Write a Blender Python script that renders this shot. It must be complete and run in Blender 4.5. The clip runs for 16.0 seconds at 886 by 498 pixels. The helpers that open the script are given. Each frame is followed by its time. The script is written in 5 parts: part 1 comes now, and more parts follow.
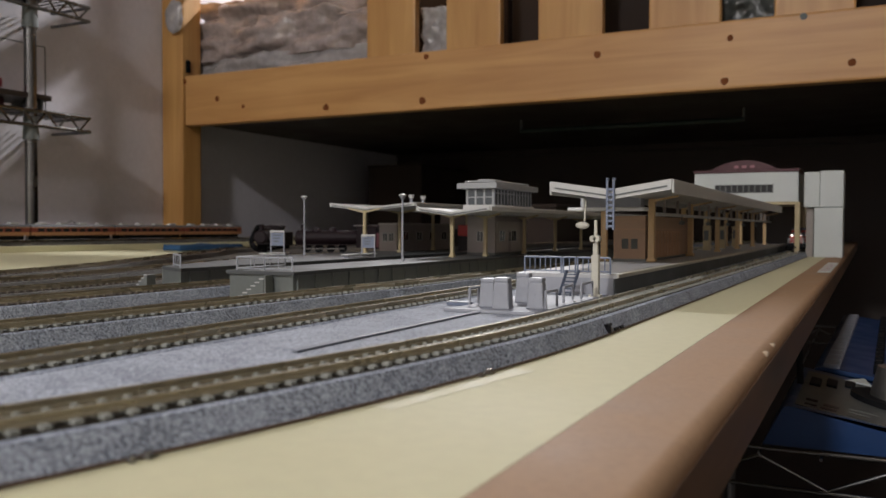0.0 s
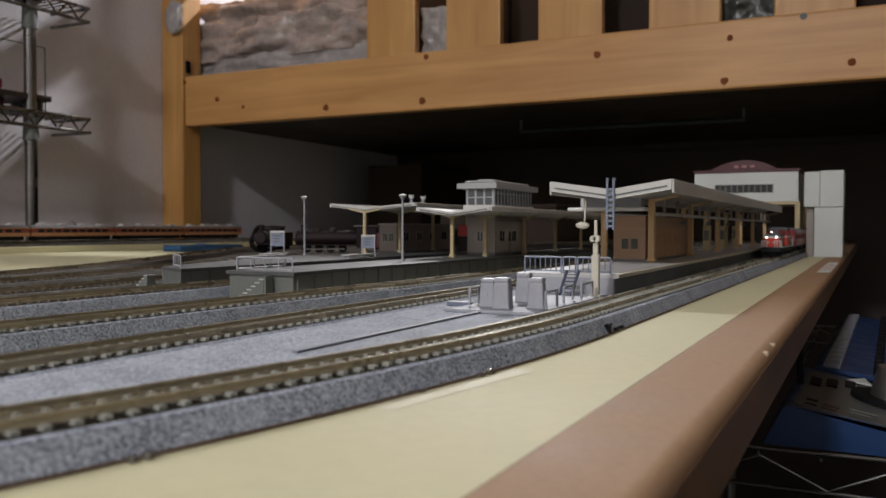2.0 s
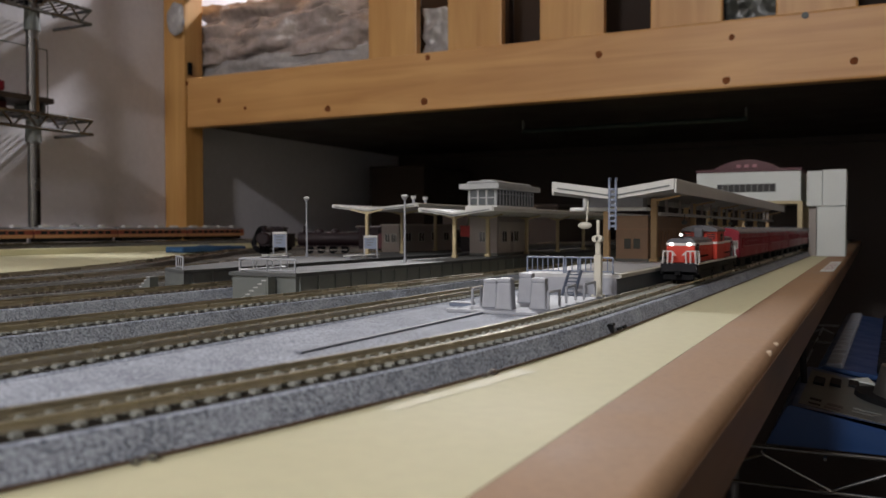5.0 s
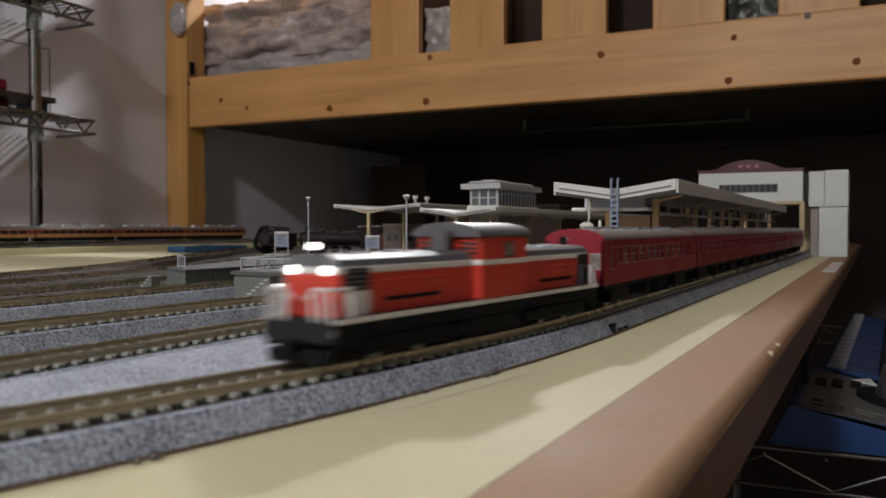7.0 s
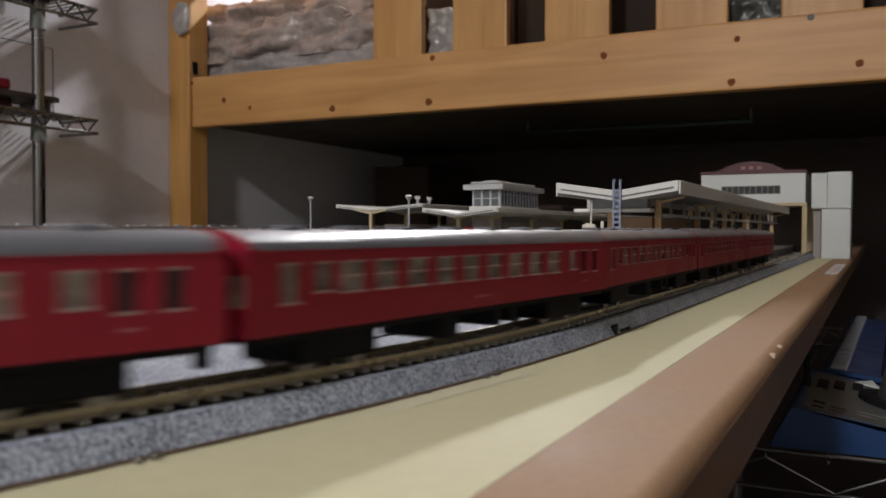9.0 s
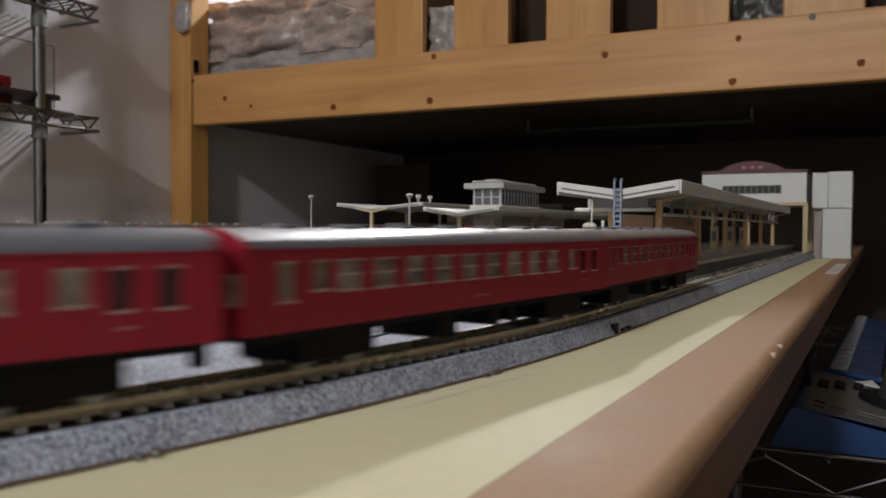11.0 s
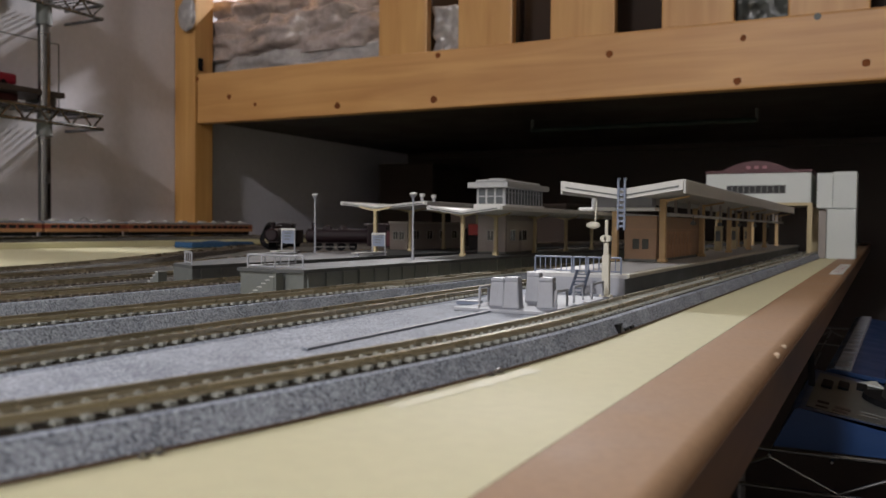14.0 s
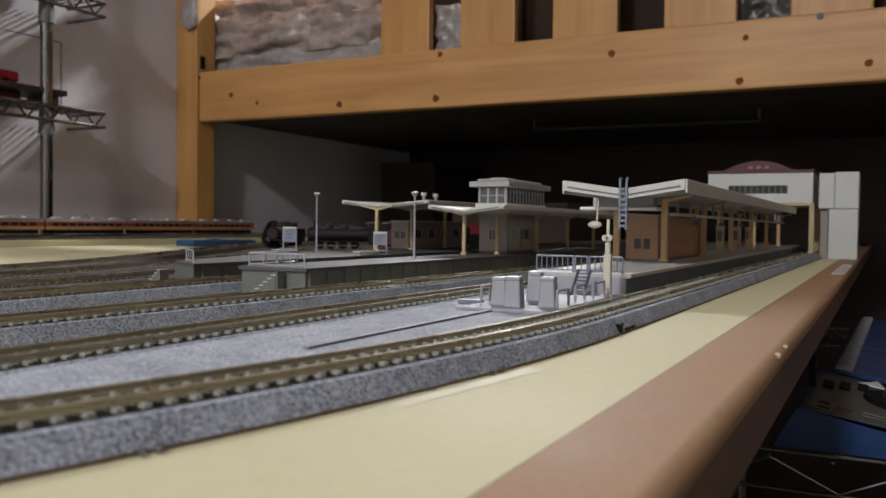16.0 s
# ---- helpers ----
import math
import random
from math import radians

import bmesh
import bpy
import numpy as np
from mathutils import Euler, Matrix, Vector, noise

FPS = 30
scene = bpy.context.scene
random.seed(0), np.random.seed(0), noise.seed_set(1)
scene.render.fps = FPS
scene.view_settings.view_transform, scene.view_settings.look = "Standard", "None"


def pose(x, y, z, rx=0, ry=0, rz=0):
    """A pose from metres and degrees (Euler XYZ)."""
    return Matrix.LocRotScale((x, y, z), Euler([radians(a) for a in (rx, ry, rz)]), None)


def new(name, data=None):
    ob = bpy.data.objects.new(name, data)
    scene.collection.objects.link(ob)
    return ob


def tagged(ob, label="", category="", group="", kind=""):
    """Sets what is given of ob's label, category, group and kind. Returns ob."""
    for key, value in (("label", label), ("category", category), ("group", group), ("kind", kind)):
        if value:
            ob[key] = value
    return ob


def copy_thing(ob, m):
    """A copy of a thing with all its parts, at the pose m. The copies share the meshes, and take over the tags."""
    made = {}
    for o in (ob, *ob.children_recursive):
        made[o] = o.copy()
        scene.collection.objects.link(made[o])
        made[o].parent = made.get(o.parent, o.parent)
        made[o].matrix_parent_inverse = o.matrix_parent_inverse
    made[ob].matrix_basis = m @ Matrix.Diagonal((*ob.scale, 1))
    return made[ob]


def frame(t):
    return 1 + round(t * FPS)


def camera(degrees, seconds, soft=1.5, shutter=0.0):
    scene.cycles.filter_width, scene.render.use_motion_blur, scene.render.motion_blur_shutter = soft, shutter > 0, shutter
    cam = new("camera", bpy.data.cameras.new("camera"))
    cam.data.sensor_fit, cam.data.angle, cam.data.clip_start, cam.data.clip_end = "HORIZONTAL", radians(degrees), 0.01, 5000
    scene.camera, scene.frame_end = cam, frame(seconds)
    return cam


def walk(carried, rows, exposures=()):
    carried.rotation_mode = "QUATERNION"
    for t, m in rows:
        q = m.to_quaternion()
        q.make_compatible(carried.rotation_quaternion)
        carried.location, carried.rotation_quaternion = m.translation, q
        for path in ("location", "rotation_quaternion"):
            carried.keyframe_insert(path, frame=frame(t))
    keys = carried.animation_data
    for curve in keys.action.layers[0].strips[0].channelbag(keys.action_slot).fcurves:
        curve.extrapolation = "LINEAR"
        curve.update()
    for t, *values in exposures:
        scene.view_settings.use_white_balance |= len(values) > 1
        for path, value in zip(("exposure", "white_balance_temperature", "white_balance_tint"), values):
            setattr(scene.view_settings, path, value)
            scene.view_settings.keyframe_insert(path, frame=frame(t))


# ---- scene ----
# Model railway on a table under a loft bed. Lengths below are millimetres unless said otherwise.
cam = camera(55.2, 16.0, 1.5, 0.8)
cam.data.dof.use_dof, cam.data.dof.focus_distance, cam.data.dof.aperture_fstop = True, 0.36, 31
walk(cam, [
    (0.0, pose(0, 0, 0.033, 88.560, -0.152, 26.655)),
    (0.5, pose(0, 0, 0.033, 88.570, -0.092, 26.689)),
    (1.0, pose(0, 0, 0.033, 88.560, -0.044, 26.699)),
    (1.5, pose(0, 0, 0.033, 88.547, -0.047, 26.738)),
    (2.0, pose(0, 0, 0.033, 88.573, -0.089, 26.658)),
    (2.5, pose(0, 0, 0.033, 88.578, -0.107, 26.651)),
    (3.0, pose(0, 0, 0.033, 88.592, -0.065, 26.661)),
    (3.5, pose(0, 0, 0.033, 88.591, -0.083, 26.632)),
    (4.0, pose(0, 0, 0.033, 88.592, 0.018, 26.709)),
    (6.5, pose(0, 0, 0.033, 88.627, 0.124, 26.862)),
    (7.0, pose(0, 0, 0.033, 88.604, 0.026, 26.925)),
    (7.5, pose(0, 0, 0.033, 88.578, 0.028, 27.073)),
    (8.0, pose(0, 0, 0.033, 88.617, -0.042, 27.100)),
    (8.5, pose(0, 0, 0.033, 88.639, -0.157, 27.068)),
    (9.0, pose(0, 0, 0.033, 88.642, -0.170, 27.074)),
    (11.5, pose(0, 0, 0.033, 88.532, -0.383, 27.160)),
    (12.0, pose(0, 0, 0.033, 88.523, -0.438, 27.209)),
    (12.5, pose(0, 0, 0.033, 88.495, -0.405, 27.260)),
    (13.0, pose(0, 0, 0.033, 88.478, -0.431, 27.289)),
    (13.5, pose(0, 0, 0.033, 88.484, -0.537, 27.321)),
    (14.0, pose(0, 0, 0.033, 88.481, -0.514, 27.365)),
    (14.5, pose(0, 0, 0.033, 88.489, -0.700, 27.338)),
    (15.0, pose(0, 0, 0.033, 88.454, -0.666, 27.360)),
    (15.5, pose(0, 0, 0.033, 88.426, -0.767, 27.366)),
    (16.0, pose(0, 0, 0.033, 88.414, -0.700, 27.471)),
], ((0.0, -0.13), (4.0, -0.13), (6.5, -0.16), (9.0, -0.05), (11.5, -0.05), (13.5, -0.05), (16.0, -0.04)))

# ---- light ----
world = bpy.data.worlds.new("room_dark")
scene.world = world
world.use_nodes = True
world.node_tree.nodes["Background"].inputs[0].default_value = (0.9, 0.95, 1.0, 1)
world.node_tree.nodes["Background"].inputs[1].default_value = 0.02


def ceiling_lamp(x, y, z, size, watts, colour):
    data = bpy.data.lights.new("ceiling_lamp", "AREA")
    data.shape, data.size, data.energy, data.color = "DISK", size, watts, colour
    ob = new("ceiling_lamp", data)
    ob.location = (x, y, z)
    return ob


ceiling_lamp(-0.994, 2.296, 1.229, 0.14, 58, (0.99, 0.98, 1.0))
ceiling_lamp(-0.24, -1.70, 1.50, 0.30, 66, (0.99, 0.97, 0.99))

# ---- materials ----


def mat(name, colour, rough=0.5, metal=0.0, vary=0.12, grain=0.002, bump=0.0, coarse=0.06, emit=0.0, spec=0.5, per_object=0.0):
    """Paint, plastic or wood stain: two scales of noise in colour and gloss, fine relief. Sizes in metres."""
    m = bpy.data.materials.new(name)
    m.use_nodes = True
    nt = m.node_tree
    b = nt.nodes["Principled BSDF"]
    tc = nt.nodes.new("ShaderNodeTexCoord")
    n1 = nt.nodes.new("ShaderNodeTexNoise")
    n1.inputs["Scale"].default_value = 1 / grain
    n1.inputs["Detail"].default_value = 3
    n2 = nt.nodes.new("ShaderNodeTexNoise")
    n2.inputs["Scale"].default_value = 1 / coarse
    n2.inputs["Detail"].default_value = 4
    for n in (n1, n2):
        nt.links.new(tc.outputs["Object"], n.inputs["Vector"])
    add = nt.nodes.new("ShaderNodeMath")
    add.operation = "ADD"
    nt.links.new(n1.outputs["Fac"], add.inputs[0])
    nt.links.new(n2.outputs["Fac"], add.inputs[1])
    fac = add.outputs[0]
    if per_object:
        info = nt.nodes.new("ShaderNodeObjectInfo")
        mul = nt.nodes.new("ShaderNodeMath")
        mul.operation = "MULTIPLY_ADD"
        mul.inputs[1].default_value, mul.inputs[2].default_value = per_object, -per_object / 2
        nt.links.new(info.outputs["Random"], mul.inputs[0])
        add2 = nt.nodes.new("ShaderNodeMath")
        nt.links.new(fac, add2.inputs[0])
        nt.links.new(mul.outputs[0], add2.inputs[1])
        fac = add2.outputs[0]
    mr = nt.nodes.new("ShaderNodeMapRange")
    mr.inputs["From Min"].default_value, mr.inputs["From Max"].default_value = 0.6, 1.4
    mr.inputs["To Min"].default_value, mr.inputs["To Max"].default_value = 1 - vary, 1 + vary
    nt.links.new(fac, mr.inputs["Value"])
    mix = nt.nodes.new("ShaderNodeVectorMath")
    mix.operation = "SCALE"
    mix.inputs[0].default_value = colour
    nt.links.new(mr.outputs[0], mix.inputs["Scale"])
    nt.links.new(mix.outputs[0], b.inputs["Base Color"])
    rr = nt.nodes.new("ShaderNodeMapRange")
    rr.inputs["From Min"].default_value, rr.inputs["From Max"].default_value = 0.3, 0.7
    rr.inputs["To Min"].default_value, rr.inputs["To Max"].default_value = max(rough - 0.08, 0.02), min(rough + 0.08, 1)
    nt.links.new(n2.outputs["Fac"], rr.inputs["Value"])
    nt.links.new(rr.outputs[0], b.inputs["Roughness"])
    b.inputs["Metallic"].default_value = metal
    b.inputs["Specular IOR Level"].default_value = spec
    if bump:
        bp = nt.nodes.new("ShaderNodeBump")
        bp.inputs["Strength"].default_value = 0.6
        bp.inputs["Distance"].default_value = bump
        nt.links.new(n1.outputs["Fac"], bp.inputs["Height"])
        nt.links.new(bp.outputs[0], b.inputs["Normal"])
    if emit:
        b.inputs["Emission Color"].default_value = (*colour, 1)
        b.inputs["Emission Strength"].default_value = emit
    return m


def ballast_mat(name, dark, light):
    """Crushed stone grains: small cells of two greys with relief."""
    m = bpy.data.materials.new(name)
    m.use_nodes = True
    nt = m.node_tree
    b = nt.nodes["Principled BSDF"]
    tc = nt.nodes.new("ShaderNodeTexCoord")
    v = nt.nodes.new("ShaderNodeTexVoronoi")
    v.inputs["Scale"].default_value = 2300
    nz = nt.nodes.new("ShaderNodeTexNoise")
    nz.inputs["Scale"].default_value = 1500
    nz.inputs["Detail"].default_value = 4
    big = nt.nodes.new("ShaderNodeTexNoise")
    big.inputs["Scale"].default_value = 60
    for n in (v, nz, big):
        nt.links.new(tc.outputs["Object"], n.inputs["Vector"])
    sep = nt.nodes.new("ShaderNodeSeparateColor")
    nt.links.new(v.outputs["Color"], sep.inputs[0])
    ad = nt.nodes.new("ShaderNodeMath")
    ad.operation = "MULTIPLY_ADD"
    ad.inputs[1].default_value = 0.6
    nt.links.new(sep.outputs[0], ad.inputs[0])
    nt.links.new(nz.outputs["Fac"], ad.inputs[2])
    ad2 = nt.nodes.new("ShaderNodeMath")
    ad2.operation = "MULTIPLY_ADD"
    ad2.inputs[1].default_value = 0.5
    nt.links.new(big.outputs["Fac"], ad2.inputs[0])
    nt.links.new(ad.outputs[0], ad2.inputs[2])
    r = nt.nodes.new("ShaderNodeValToRGB")
    r.color_ramp.elements[0].position, r.color_ramp.elements[0].color = 0.62, (*dark, 1)
    r.color_ramp.elements[1].position, r.color_ramp.elements[1].color = 1.35, (*light, 1)
    mr = nt.nodes.new("ShaderNodeMapRange")
    mr.inputs["From Min"].default_value, mr.inputs["From Max"].default_value = 0.5, 1.6
    nt.links.new(ad2.outputs[0], mr.inputs["Value"])
    r.color_ramp.elements[0].position, r.color_ramp.elements[1].position = 0.15, 0.85
    nt.links.new(mr.outputs[0], r.inputs["Fac"])
    nt.links.new(r.outputs["Color"], b.inputs["Base Color"])
    b.inputs["Roughness"].default_value = 0.85
    bp = nt.nodes.new("ShaderNodeBump")
    bp.inputs["Strength"].default_value = 0.7
    bp.inputs["Distance"].default_value = 0.0004
    nt.links.new(ad.outputs[0], bp.inputs["Height"])
    nt.links.new(bp.outputs[0], b.inputs["Normal"])
    return m


def wood_mat(name, a, c, along=(3, 40, 40), rough=0.42):
    """Lacquered pine: stretched rings of two tones."""
    m = bpy.data.materials.new(name)
    m.use_nodes = True
    nt = m.node_tree
    b = nt.nodes["Principled BSDF"]
    tc = nt.nodes.new("ShaderNodeTexCoord")
    mp = nt.nodes.new("ShaderNodeMapping")
    mp.inputs["Scale"].default_value = along
    nt.links.new(tc.outputs["Object"], mp.inputs["Vector"])
    nz = nt.nodes.new("ShaderNodeTexNoise")
    nz.inputs["Scale"].default_value = 1.0
    nz.inputs["Detail"].default_value = 6
    nz.inputs["Distortion"].default_value = 0.8
    nt.links.new(mp.outputs[0], nz.inputs["Vector"])
    big = nt.nodes.new("ShaderNodeTexNoise")
    big.inputs["Scale"].default_value = 5
    nt.links.new(tc.outputs["Object"], big.inputs["Vector"])
    ad = nt.nodes.new("ShaderNodeMath")
    ad.operation = "MULTIPLY_ADD"
    ad.inputs[1].default_value = 0.5
    nt.links.new(big.outputs["Fac"], ad.inputs[0])
    nt.links.new(nz.outputs["Fac"], ad.inputs[2])
    r = nt.nodes.new("ShaderNodeValToRGB")
    r.color_ramp.elements[0].position, r.color_ramp.elements[0].color = 0.5, (*a, 1)
    r.color_ramp.elements[1].position, r.color_ramp.elements[1].color = 0.95, (*c, 1)
    nt.links.new(ad.outputs[0], r.inputs["Fac"])
    nt.links.new(r.outputs["Color"], b.inputs["Base Color"])
    b.inputs["Roughness"].default_value = rough
    bp = nt.nodes.new("ShaderNodeBump")
    bp.inputs["Strength"].default_value = 0.15
    bp.inputs["Distance"].default_value = 0.001
    nt.links.new(nz.outputs["Fac"], bp.inputs["Height"])
    nt.links.new(bp.outputs[0], b.inputs["Normal"])
    return m


def glass_mat(name, colour, rough=0.05):
    m = bpy.data.materials.new(name)
    m.use_nodes = True
    b = m.node_tree.nodes["Principled BSDF"]
    b.inputs["Base Color"].default_value = (*colour, 1)
    b.inputs["Roughness"].default_value = rough
    b.inputs["Transmission Weight"].default_value = 1.0
    b.inputs["IOR"].default_value = 1.3
    return m


YELLOW = mat("cream_laminate", (0.565, 0.535, 0.35), 0.72, spec=0.15, vary=0.05, grain=0.004, coarse=0.12)
TAPE = mat("clear_tape_film", (0.57, 0.54, 0.375), 0.6, spec=0.2, vary=0.06, grain=0.002, coarse=0.01)
RIM = mat("brown_laminate", (0.315, 0.195, 0.112), 0.68, spec=0.22, vary=0.13, grain=0.0015, coarse=0.03)
# Worn, streaky brown, made darker to hold the shade on the rim's side.
RIM_SIDE = wood_mat("shaded_worn_edge", (0.06, 0.035, 0.022), (0.19, 0.105, 0.06), (60, 4, 60), 0.4)
# For walls and ceiling out of view, coloured dark to cut bounced light.
LOW_BOUNCE_WALL = mat("low_bounce_wall", (0.35, 0.32, 0.295), 0.8, vary=0.1, grain=0.01, coarse=0.3)
BALLAST = ballast_mat("grey_ballast", (0.065, 0.075, 0.10), (0.43, 0.475, 0.565))
BALLAST_PALE = ballast_mat("pale_ballast", (0.11, 0.125, 0.16), (0.54, 0.58, 0.66))
TIE = mat("concrete_tie", (0.27, 0.275, 0.245), 0.7, spec=0.25, vary=0.2, per_object=0.3)
# Dark brown stands in for deep shade between ties; the ballast there is grey.
TIE_GAP_SHADE = mat("brown_tie_gap_shade", (0.022, 0.017, 0.011), 0.85, spec=0.2, vary=0.3, grain=0.0008)
TIE_DARK = mat("dark_tie", (0.13, 0.105, 0.08), 0.7, vary=0.2, per_object=0.5)
RAIL = mat("weathered_rail", (0.33, 0.285, 0.195), 0.28, 0.4, vary=0.2, grain=0.004, coarse=0.03)
PLAT = mat("grey_platform", (0.11, 0.12, 0.115), 0.55, vary=0.10, coarse=0.02)
PLAT_TOP = mat("platform_top", (0.075, 0.078, 0.08), 0.6, spec=0.25, vary=0.12, coarse=0.02)
PLAT_LIGHT = mat("pale_platform", (0.43, 0.43, 0.43), 0.55, vary=0.08, coarse=0.02)
EDGE_CREAM = mat("cream_edge", (0.52, 0.50, 0.42), 0.5, vary=0.06)
CREAM = mat("cream_plastic", (0.44, 0.36, 0.205), 0.45, vary=0.08, coarse=0.01)
CREAM_WARM = mat("warm_cream_plastic", (0.50, 0.34, 0.165), 0.45, vary=0.1, coarse=0.01)
ROOF_GREY = mat("roof_grey", (0.50, 0.50, 0.48), 0.5, vary=0.06, coarse=0.02)
ROOF_WHITE = mat("roof_white", (0.72, 0.72, 0.70), 0.5, vary=0.04, coarse=0.02)
GREY = mat("grey_plastic", (0.30, 0.31, 0.34), 0.45, vary=0.06, coarse=0.01)
BLUE_GREY = mat("blue_grey_plastic", (0.17, 0.20, 0.27), 0.45, vary=0.06, coarse=0.01)
HUT_PALE = mat("worn_core", (0.42, 0.32, 0.22), 0.7, vary=0.3)
HUT_LIGHT = mat("pale_taupe_wall", (0.42, 0.38, 0.34), 0.6, vary=0.08, coarse=0.01)
HUT = mat("taupe_wall", (0.30, 0.265, 0.24), 0.6, vary=0.08, coarse=0.01)
HUT_BROWN = mat("brown_wall", (0.33, 0.21, 0.13), 0.6, vary=0.10, coarse=0.01)
DOOR_ORANGE = mat("orange_brown_door", (0.40, 0.235, 0.135), 0.55, vary=0.1, coarse=0.01)
DARK = mat("dark_window", (0.02, 0.022, 0.025), 0.15)
WHITE = mat("white_plastic", (0.52, 0.555, 0.535), 0.45, vary=0.03, coarse=0.03)
MAROON = mat("maroon_paint", (0.065, 0.011, 0.017), 0.45, vary=0.1, coarse=0.02)
RED = mat("red_coach_paint", (0.198, 0.007, 0.019), 0.4, spec=0.35, vary=0.06, coarse=0.02)
HOOD_GREY = mat("hood_roof_grey", (0.085, 0.085, 0.095), 0.45, spec=0.35, vary=0.08, coarse=0.02)
ORANGE_RED = mat("orange_red_paint", (0.43, 0.040, 0.024), 0.4, spec=0.35, vary=0.06, coarse=0.02)
ROOF_COACH = mat("coach_roof", (0.105, 0.11, 0.125), 0.32, spec=0.5, vary=0.08, coarse=0.02)
BLACK = mat("black_underframe", (0.008, 0.008, 0.009), 0.65, spec=0.08, vary=0.2)
STEEL = mat("wheel_steel", (0.25, 0.24, 0.23), 0.35, 0.9)
# Strong colour noise puts whitish reflections into the panes.
PANE = mat("coach_pane", (0.19, 0.18, 0.16), 0.1, vary=0.7, grain=0.003, coarse=0.006)
INTERIOR = mat("coach_interior", (0.10, 0.07, 0.05), 0.7, vary=0.3)
GANGWAY = mat("grey_gangway", (0.16, 0.15, 0.15), 0.6)
WHITE_BAND = mat("white_band", (0.56, 0.55, 0.54), 0.4)
HEADLIGHT = mat("headlight", (1.0, 0.97, 0.92), 0.3, vary=0.0, emit=4.0)
WALLPAPER = mat("pale_wallpaper", (0.63, 0.61, 0.66), 0.8, vary=0.07, grain=0.01, coarse=0.25, bump=0.0008)
PINE = wood_mat("lacquered_pine", (0.46, 0.225, 0.072), (0.62, 0.345, 0.13))
PINE_V = wood_mat("lacquered_pine_upright", (0.45, 0.222, 0.064), (0.58, 0.325, 0.112), (40, 40, 3))
KNOT = mat("pine_knot", (0.20, 0.065, 0.02), 0.7, spec=0.1, vary=0.3, grain=0.004)
# Near-black brown puts the shade under the bed into the boards' colour.
BED_SHADE = mat("shade_dark_boards", (0.035, 0.022, 0.017), 0.6, vary=0.25, coarse=0.1)
CHROME = mat("chrome", (0.17, 0.17, 0.17), 0.25, 1.0, vary=0.05)
BLUE = mat("blue_controller", (0.002, 0.027, 0.10), 0.45, vary=0.08, coarse=0.02)
PANEL = mat("grey_panel", (0.05, 0.056, 0.054), 0.5)
FLOOR = mat("dark_floor", (0.05, 0.04, 0.035), 0.6, vary=0.3)
BLANKET = mat("pinkish_blanket", (0.33, 0.28, 0.27), 0.22, vary=0.4, grain=0.016, coarse=0.06, bump=0.005)
BAG_GREY = mat("cloudy_plastic", (0.36, 0.345, 0.35), 0.22, vary=0.25, grain=0.015, coarse=0.05, bump=0.003)
for film in (BLANKET, BAG_GREY):
    film.node_tree.nodes["Principled BSDF"].inputs["Coat Weight"].default_value = 0.6
    film.node_tree.nodes["Principled BSDF"].inputs["Coat Roughness"].default_value = 0.18
GLUE = glass_mat("clear_glue", (1.0, 1.0, 1.0), 0.25)
GLUE.node_tree.nodes["Principled BSDF"].inputs["Transmission Weight"].default_value = 0.94
GREY_PALE = mat("mid_grey_plastic", (0.33, 0.34, 0.34), 0.5, vary=0.06, coarse=0.02)
MAT_DARK = ballast_mat("dark_ground", (0.045, 0.042, 0.038), (0.21, 0.20, 0.18))
UNDER_GREY = mat("dark_buffer_grey", (0.016, 0.016, 0.018), 0.6, spec=0.12)
RED_BRIGHT = mat("bright_red_plastic", (0.62, 0.03, 0.03), 0.4, vary=0.08)
RED_DULL = mat("dull_red_paint", (0.40, 0.02, 0.02), 0.4)
DARK_WOOD = mat("dark_wood_tray", (0.03, 0.022, 0.018), 0.5)
TOWER_GLASS = mat("tower_glass", (0.07, 0.08, 0.085), 0.2)
TROUGH = mat("trough_grey", (0.2, 0.213, 0.25), 0.6)
BASE_BROWN = mat("brown_base", (0.10, 0.06, 0.035), 0.7)
LADDER_BLUE = mat("dark_blue_plastic", (0.06, 0.075, 0.11), 0.45)
MAROON_PALE = mat("pale_maroon_print", (0.30, 0.12, 0.14), 0.5)
BAG_DARK = mat("dark_plastic", (0.06, 0.065, 0.06), 0.3, vary=0.3, grain=0.02, bump=0.003)
# Cardboard in near-black: the shade around the bed is put into its colour.
CARTON = mat("shade_dark_cardboard", (0.035, 0.022, 0.016), 0.8, vary=0.2, coarse=0.1)
GREEN = mat("dark_green_tube", (0.008, 0.022, 0.016), 0.5)
DARK_RED = mat("dark_red_band", (0.16, 0.03, 0.02), 0.35)
DARK_MAROON = mat("dark_maroon_paint", (0.012, 0.005, 0.007), 0.5, spec=0.3)
BLUE_CLOTH = mat("blue_cloth", (0.02, 0.075, 0.17), 0.8, vary=0.2, grain=0.004)
FRAME_SILVER = mat("silver_window_frame", (0.34, 0.26, 0.24), 0.4)

# ---- mesh helpers ----
MM = 0.001


def part(name, bm, material, parent=None, label="", smooth=False):
    """Links a bmesh, in millimetres in its parent's space, as one mesh object."""
    for v in bm.verts:
        v.co *= MM
    me = bpy.data.meshes.new(name)
    bm.to_mesh(me)
    bm.free()
    if smooth:
        for p in me.polygons:
            p.use_smooth = True
    me.materials.append(material)
    ob = new(name, me)
    if parent is not None:
        ob.parent = parent
    if label:
        ob["label"] = label
    return ob


